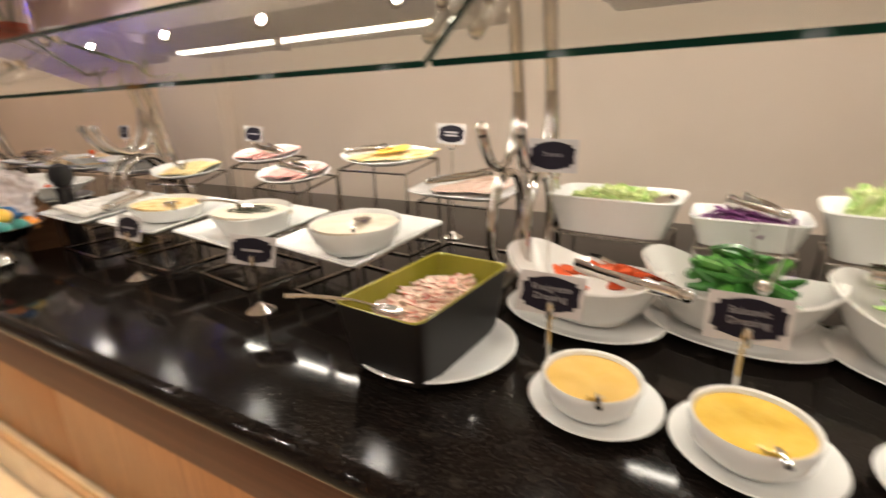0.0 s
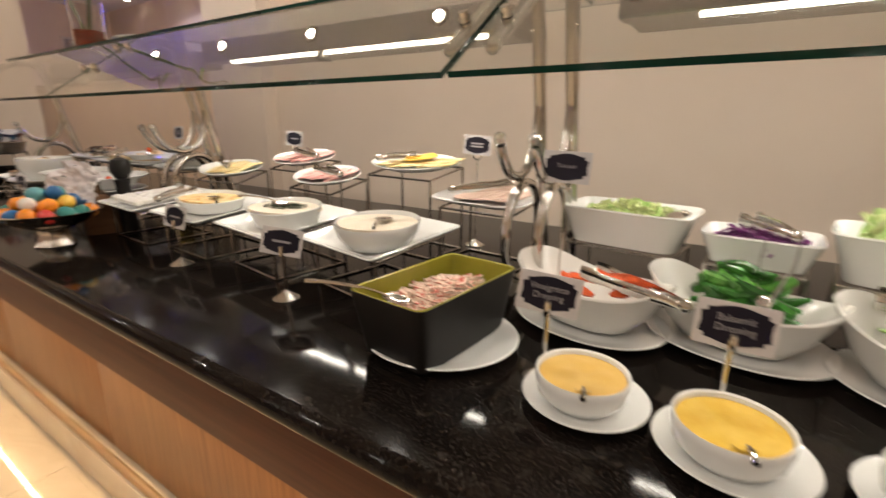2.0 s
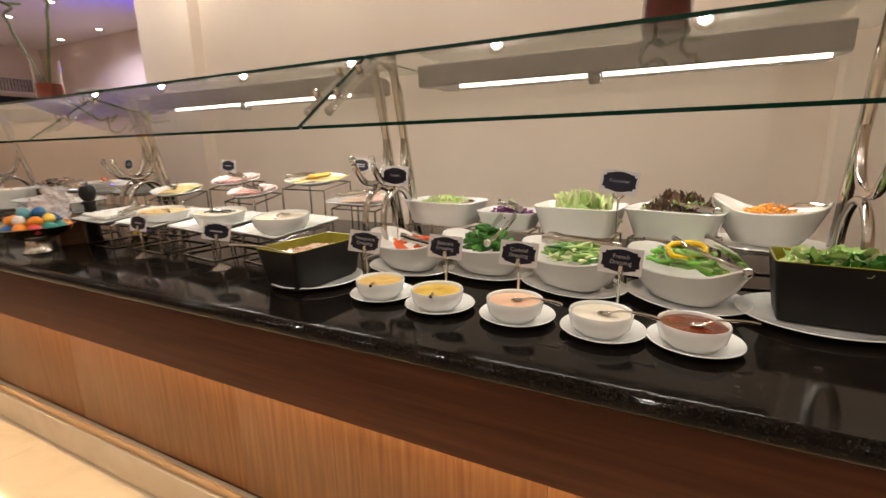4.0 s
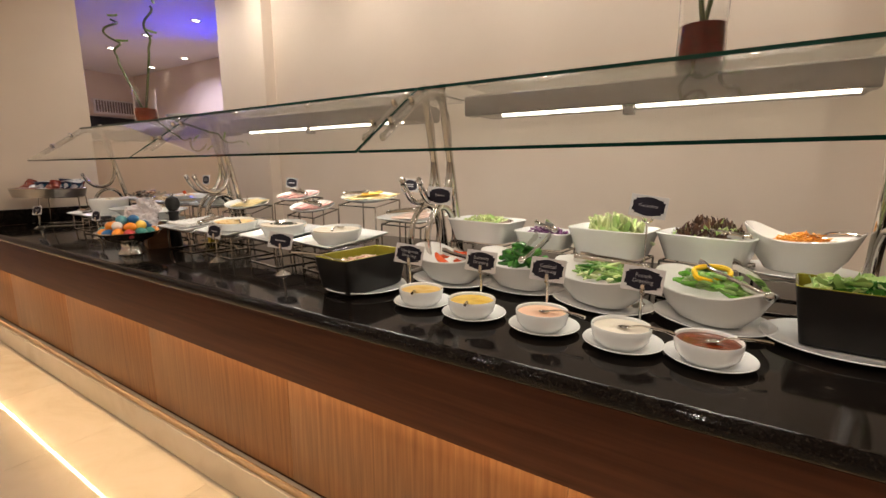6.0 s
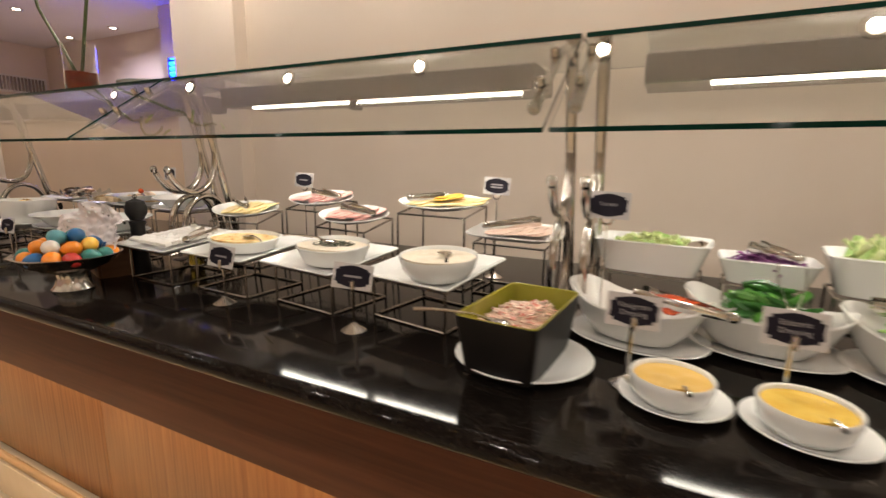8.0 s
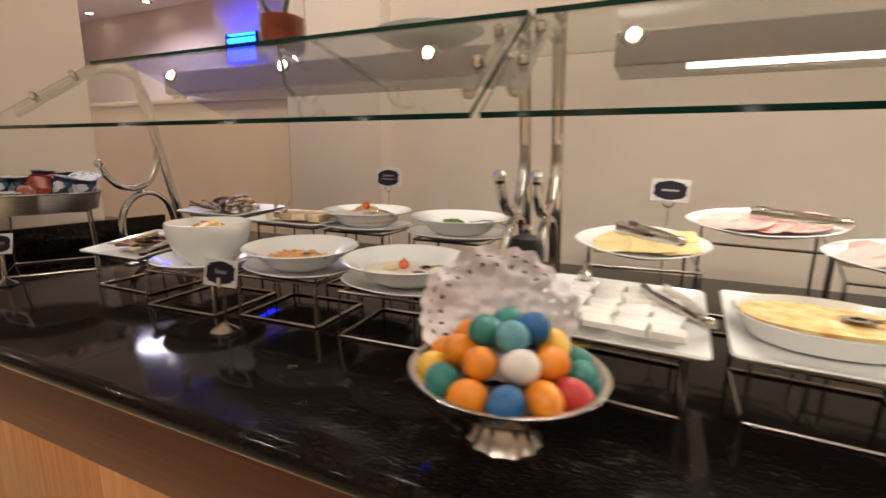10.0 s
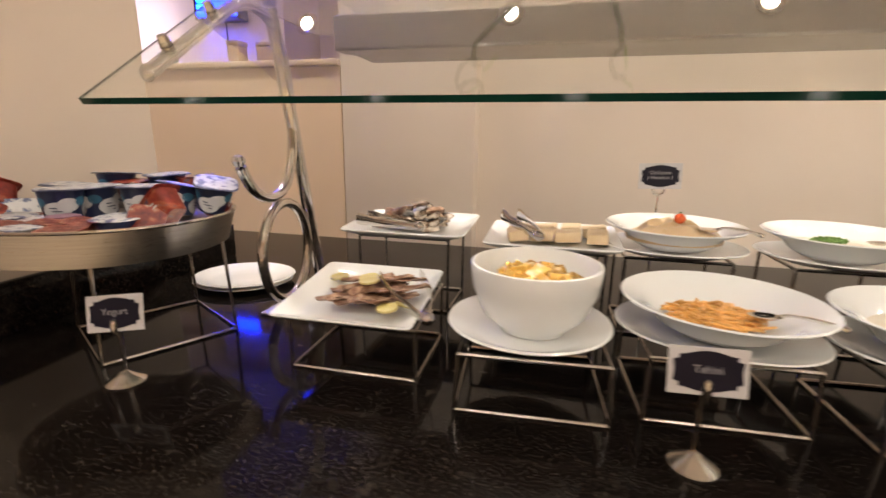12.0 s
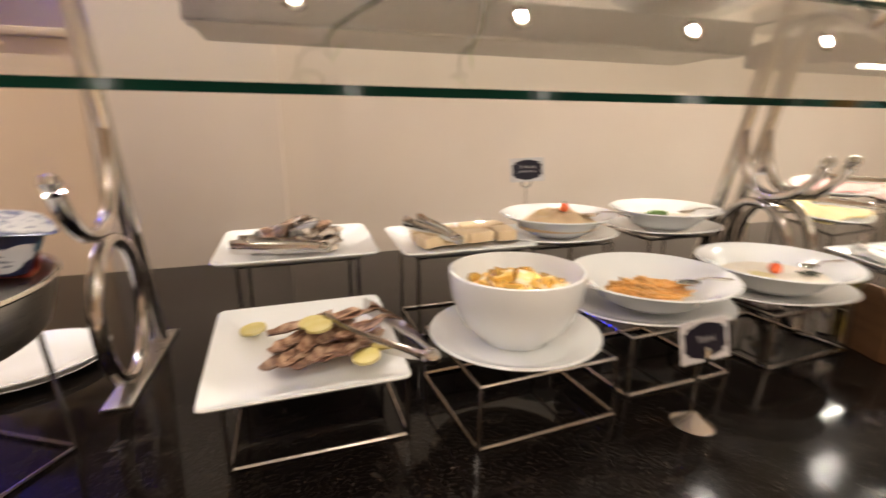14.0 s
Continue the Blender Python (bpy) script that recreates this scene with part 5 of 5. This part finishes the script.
for args in ((-2.985, 0.075, TZ + 0.020, -30, -38, 20), (-2.672, 0.112, TZ + 0.018, -14, -48, 10), (-2.880, 0.236, TZ + 0.018, 4, 0, 10), (-2.765, 0.262, TZ + 0.022, -14, 0, 20)):
    c = thing("fruit_cup", pose(*args) @ Matrix.Scale(0.84, 4), "tilted red plastic fruit cup with a foil lid", "fruit cup", "fruit cups")
    part("cup", loft([squircle(v, v * 0.86, w, 4.5, 28) for v, w in ((0.022, 0.0), (0.024, 0.003), (0.0315, 0.046), (0.033, 0.048))]), ORANGE_RED, c)
    for k, w in enumerate((9, 12)):
        part("lettering", cup_patch(-85 + 3 * k, w, 0.030 - 0.007 * k, 0.0011, 0.0004), LABEL_WHITE, c)
    part("lid", moved(dish([(0.98, 0.0), (1.0, 0.0008), (0.9, 0.0022), (0.2, 0.002)], 0.038, 0.034, 5.0, 28), Matrix.Translation((0.002, 0, 0.0485))), ORANGE_RED, c, "red foil lid")
for args in ((-2.740, 0.075, TZ + 0.001, 3, 0, 20), (-2.905, 0.030, TZ + 0.001, 0, 0, 80)):
    c = thing("yoghurt_cup", pose(*args), "low navy yoghurt tub with a white foil lid", "yoghurt cup", "yoghurt cups")
    part("cup", lathe([(0.0001, 0.0), (0.028, 0.0), (0.034, 0.016), (0.036, 0.018), (0.0001, 0.019)], 26), NAVY, c)
    part("lid", moved(dish([(0.98, 0.0), (1.0, 0.0008), (0.9, 0.0022), (0.2, 0.002)], 0.037, 0.036, 2.3, 28), Matrix.Translation((0.001, 0, 0.0185))), LID, c, "printed foil lid")


def jam(x, y, z, rx, ry, rz, mat, label):
    c = thing("jam_portion", pose(x, y, z, rx, ry, rz), label, "jam portion", "jam portions")
    part("tub", loft([squircle(0.018, 0.013, 0.0, 5, 28), squircle(0.022, 0.016, 0.014, 5, 28), squircle(0.028, 0.021, 0.0155, 5, 28)]), mat, c)
    part("lid", loft([squircle(0.0285, 0.0215, 0.0157, 5, 28), squircle(0.0285, 0.0215, 0.0168, 5, 28)]), mat, c)
    return c


for i, (x, y, rx, ry, rz) in enumerate(((-2.915, 0.055, 0, 0, 20), (-2.870, 0.030, 8, 0, -15), (-2.800, 0.020, 0, 6, 20), (-2.745, 0.065, 0, 0, 60), (-2.955, 0.040, 40, 10, 10), (-2.960, 0.090, 60, 0, 40), (-2.700, 0.095, 62, 10, 20),
                                          (-2.730, 0.110, 0, 0, 0), (-2.690, 0.250, 75, 0, -10), (-2.815, 0.205, 30, 20, 0), (-2.775, 0.040, 10, 0, 110), (-2.845, 0.060, 0, 0, 80), (-2.738, -0.012, 4, 0, 25), (-2.800, -0.025, 0, 0, -10), (-2.850, -0.005, 0, 6, 30))):
    m, lab = ((RED, "red foil-topped jam portion in a tray"), (LID, "white and navy foil-topped portion pack"), (RED, "red foil-topped jam portion in a tray"), (PLUM, "plum foil-topped jam portion in a tray"))[i % 4]
    jam(x, y, TZ + (0.012 if rx > 20 else 0.002), rx, ry, rz, m, lab)
for k in range(2):
    plate(-2.845 + 0.003 * k, 0.485, T + 0.001 + 0.009 * k, 0.125, 0.112, 10 * k, 2.0, label="white china plate in a low stack on granite", name="plate", group="stacked plates", scale_z=0.6)

# ---- on the glass shelf ----
SHELF = 1.5215
BAMBOO = mottled("bamboo_stem", [(0.3, (0.05, 0.085, 0.025)), (0.7, (0.15, 0.19, 0.07))], 22, 0.35, relief=0.2, stretch=(1, 1, 0.3))
RED_BEADS = mottled("red_gel", [(0.35, (0.10, 0.006, 0.006)), (0.7, (0.22, 0.018, 0.012))], 40, 0.12, relief=0.3)
ORANGE_BEADS = mottled("orange_gel", [(0.35, (0.16, 0.016, 0.006)), (0.5, (0.34, 0.035, 0.012)), (0.7, (0.46, 0.11, 0.04))], 26, 0.12, relief=0.3)


def vase(x, y, mat, label, seed, tall, fill=0.088, leans=(-0.25, 0.09)):
    v = thing("vase", pose(x, y, SHELF), label, "vase", "bamboo vases")
    part("glass", lathe([(0.0001, 0.0), (0.050, 0.0), (0.056, 0.006), (0.060, 0.035), (0.058, 0.10), (0.060, tall), (0.0585, tall), (0.0555, 0.10), (0.057, 0.036), (0.053, 0.010), (0.0001, 0.006)], 32), VASE_GLASS, v)
    part("gel", lathe([(0.0001, 0.0065), (0.052, 0.0105), (0.0565, 0.036), (0.0545, fill - 0.004), (0.0001, fill)], 28), mat, v, "coloured gel filling")
    rnd = random.Random(seed)
    for k, (dx, curl, loops) in enumerate(((leans[0], 0.040, 15), (leans[1], 0.020, 11))):
        pts = []
        for i in range(56):
            u = i / 55
            w = min(max(0, u - 0.62) * 6, 1)
            ang = (u - 0.5) * loops * 2 + 3.4 * k
            lean = dx * min(u / 0.55, 1) + 0.5 * dx * max(0, u - 0.55)
            pts.append(Vector((lean + (0.012 - 0.024 * k) * (1 - u) + curl * w * math.cos(ang), 0.03 * (k - 0.5) * u + curl * w * math.sin(ang), 0.03 + 0.60 * u)))
        st = part("stem", tube(pts, 0.0064, 8), BAMBOO, v, "twisted green bamboo stem")
        for j in range(2):
            q = pts[-1 - j * 14]
            part("leaf", moved(leaf(0.06, 0.012, 0.4, 0.1)(rnd, j), Matrix.Translation(q + Vector((0.03, 0, 0.01))) @ Matrix.Rotation(rnd.uniform(0, 6), 4, "Z")), GREEN_MID, st)
    return v


vase(-2.045, 0.395, ORANGE_BEADS, "clear glass vase of orange gel with twisted bamboo", 4, 0.20)
vase(0.778, 0.500, RED_BEADS, "clear glass vase of dark red gel with bamboo", 7, 0.20, 0.118, (-0.04, 0.05))
plate(-1.640, 0.430, SHELF + 0.001, 0.135, 0.11, 0, 2.0, label="white oval platter resting on the glass shelf", name="platter", group="shelf platters")

# ---- hatch and the room next door ----
TAN = mottled("tan_box_card", [(0.3, (0.36, 0.24, 0.14)), (0.7, (0.44, 0.30, 0.18))], 9, 0.6)
for bx, by, w, h in ((-3.43, 1.56, 0.11, 0.085), (-3.62, 1.57, 0.06, 0.10)):
    b = thing("wooden_box", pose(bx, by, 1.606), "small tan wooden box on the stone sill", "box", "boxes on the sill")
    part("box_body", block(-w / 2, w / 2, -0.035, 0.035, 0, h * 0.8, 0.003), TAN, b)
    part("lid", block(-w / 2 - 0.003, w / 2 + 0.003, -0.038, 0.038, h * 0.8, h, 0.003), TAN, b)
orn = thing("ceramic_cup", pose(-4.026, 1.57, 1.606), "small teal and orange painted cup on the sill", "cup")
part("cup_body", lathe([(0.0001, 0.0), (0.030, 0.0), (0.044, 0.02), (0.046, 0.055), (0.042, 0.056), (0.0001, 0.05)], 24), mottled("painted_glaze", [(0.42, (0.04, 0.24, 0.26)), (0.55, (0.50, 0.45, 0.38)), (0.62, (0.55, 0.16, 0.04))], 16, 0.2), orn)
part("rim", lathe([(0.043, 0.054), (0.047, 0.055), (0.047, 0.060), (0.043, 0.061)], 24), CHINA, orn)
insect = thing("insect_lamp", pose(-4.52, 2.585, 2.09), "glowing blue insect lamp mounted on a column", "lamp")
part("case", block(-0.19, 0.19, 0.04, 0.09, -0.02, 0.24, 0.01), BLACK, insect)
for v in (0.03, 0.08, 0.13, 0.18):
    part("blue_tube", tube([(-0.165, 0.005, v), (0, 0.005, v), (0.165, 0.005, v)], 0.022, 10), BLUE, insect, "glowing blue tube")
for s in (-1, 1):
    part("end_cap", block(s * 0.178 - 0.010, s * 0.178 + 0.010, -0.012, 0.045, -0.01, 0.24, 0.004), BLACK, insect)
part("cord", tube([(0, 0.085, 0.02), (0, 0.085, -0.25)], 0.006, 8), BLACK, insect)
part("top_lens", block(-0.165, 0.165, -0.008, 0.036, 0.225, 0.232), BLUE, insect, "glowing blue lens")
grille = thing("air_grille", pose(-8.498, 2.84, 2.2, 0, 0, 90), "pale slatted air grille high on the far wall", "air grille")
part("grille_frame", block(-0.32, 0.32, -0.03, 0.0, 0.0, 0.25, 0.006), CEIL, grille)
for k in range(14):
    part("slat", block(-0.29 + k * 0.042, -0.265 + k * 0.042, -0.045, -0.031, 0.03, 0.22), HOUSING, grille)
tagged(finish("dark_window", block(-8.497, -8.46, 2.3, 3.15, 1.75, 2.15, 0.01), BLACK), "dark glazed window under the air grille", "window", kind="structure")

# far end of the counter
urn = thing("drinks_urn", pose(-4.35, -0.135, T), "tall black drinks urn with a domed steel lid", "urn")
part("body", lathe([(0.0001, 0.0), (0.088, 0.0), (0.092, 0.012), (0.086, 0.03), (0.082, 0.26), (0.090, 0.275), (0.090, 0.285), (0.0001, 0.287)]), BLACK, urn)
part("domed_lid", lathe([(0.0001, 0.287), (0.094, 0.288), (0.096, 0.305), (0.086, 0.355), (0.055, 0.395), (0.0001, 0.408)]), CHROME, urn, "polished domed lid")
part("knob", lathe([(0.0001, 0.405), (0.008, 0.407), (0.013, 0.42), (0.0001, 0.43)], 14), CHROME, urn)
part("spout", tube(curve_points([(0, -0.08, 0.06), (0, -0.105, 0.06), (0, -0.112, 0.045)], 4), 0.007, 8), CHROME, urn)
for px, py in ((-4.72, -0.12), (-5.02, -0.10), (-5.35, -0.12)):
    plate(px, py, T + 0.001, 0.11, 0.09, 0, 2.0, label="white china plate on the far end of the granite", name="plate", group="far plates", scale_z=0.7)

# floor tiles
TILE = 0.8
shared = None
for ix in range(-9, 3):
    for iy in range(-4, 1):
        x0, y0 = ix * TILE, -0.10 + (iy - 1) * TILE + (TILE if iy == 0 else TILE)
        if shared is None:
            bm = block(0.0008, TILE - 0.0008, 0.0008, TILE - 0.0008, -0.012, 0.0, 0.0006, 1)
            t = finish("tile", bm, MARBLE, floor)
            shared = t.data
        else:
            t = new("tile", shared)
            t.parent = floor
        t.matrix_basis = Matrix.Translation((x0, y0 - TILE, 0))
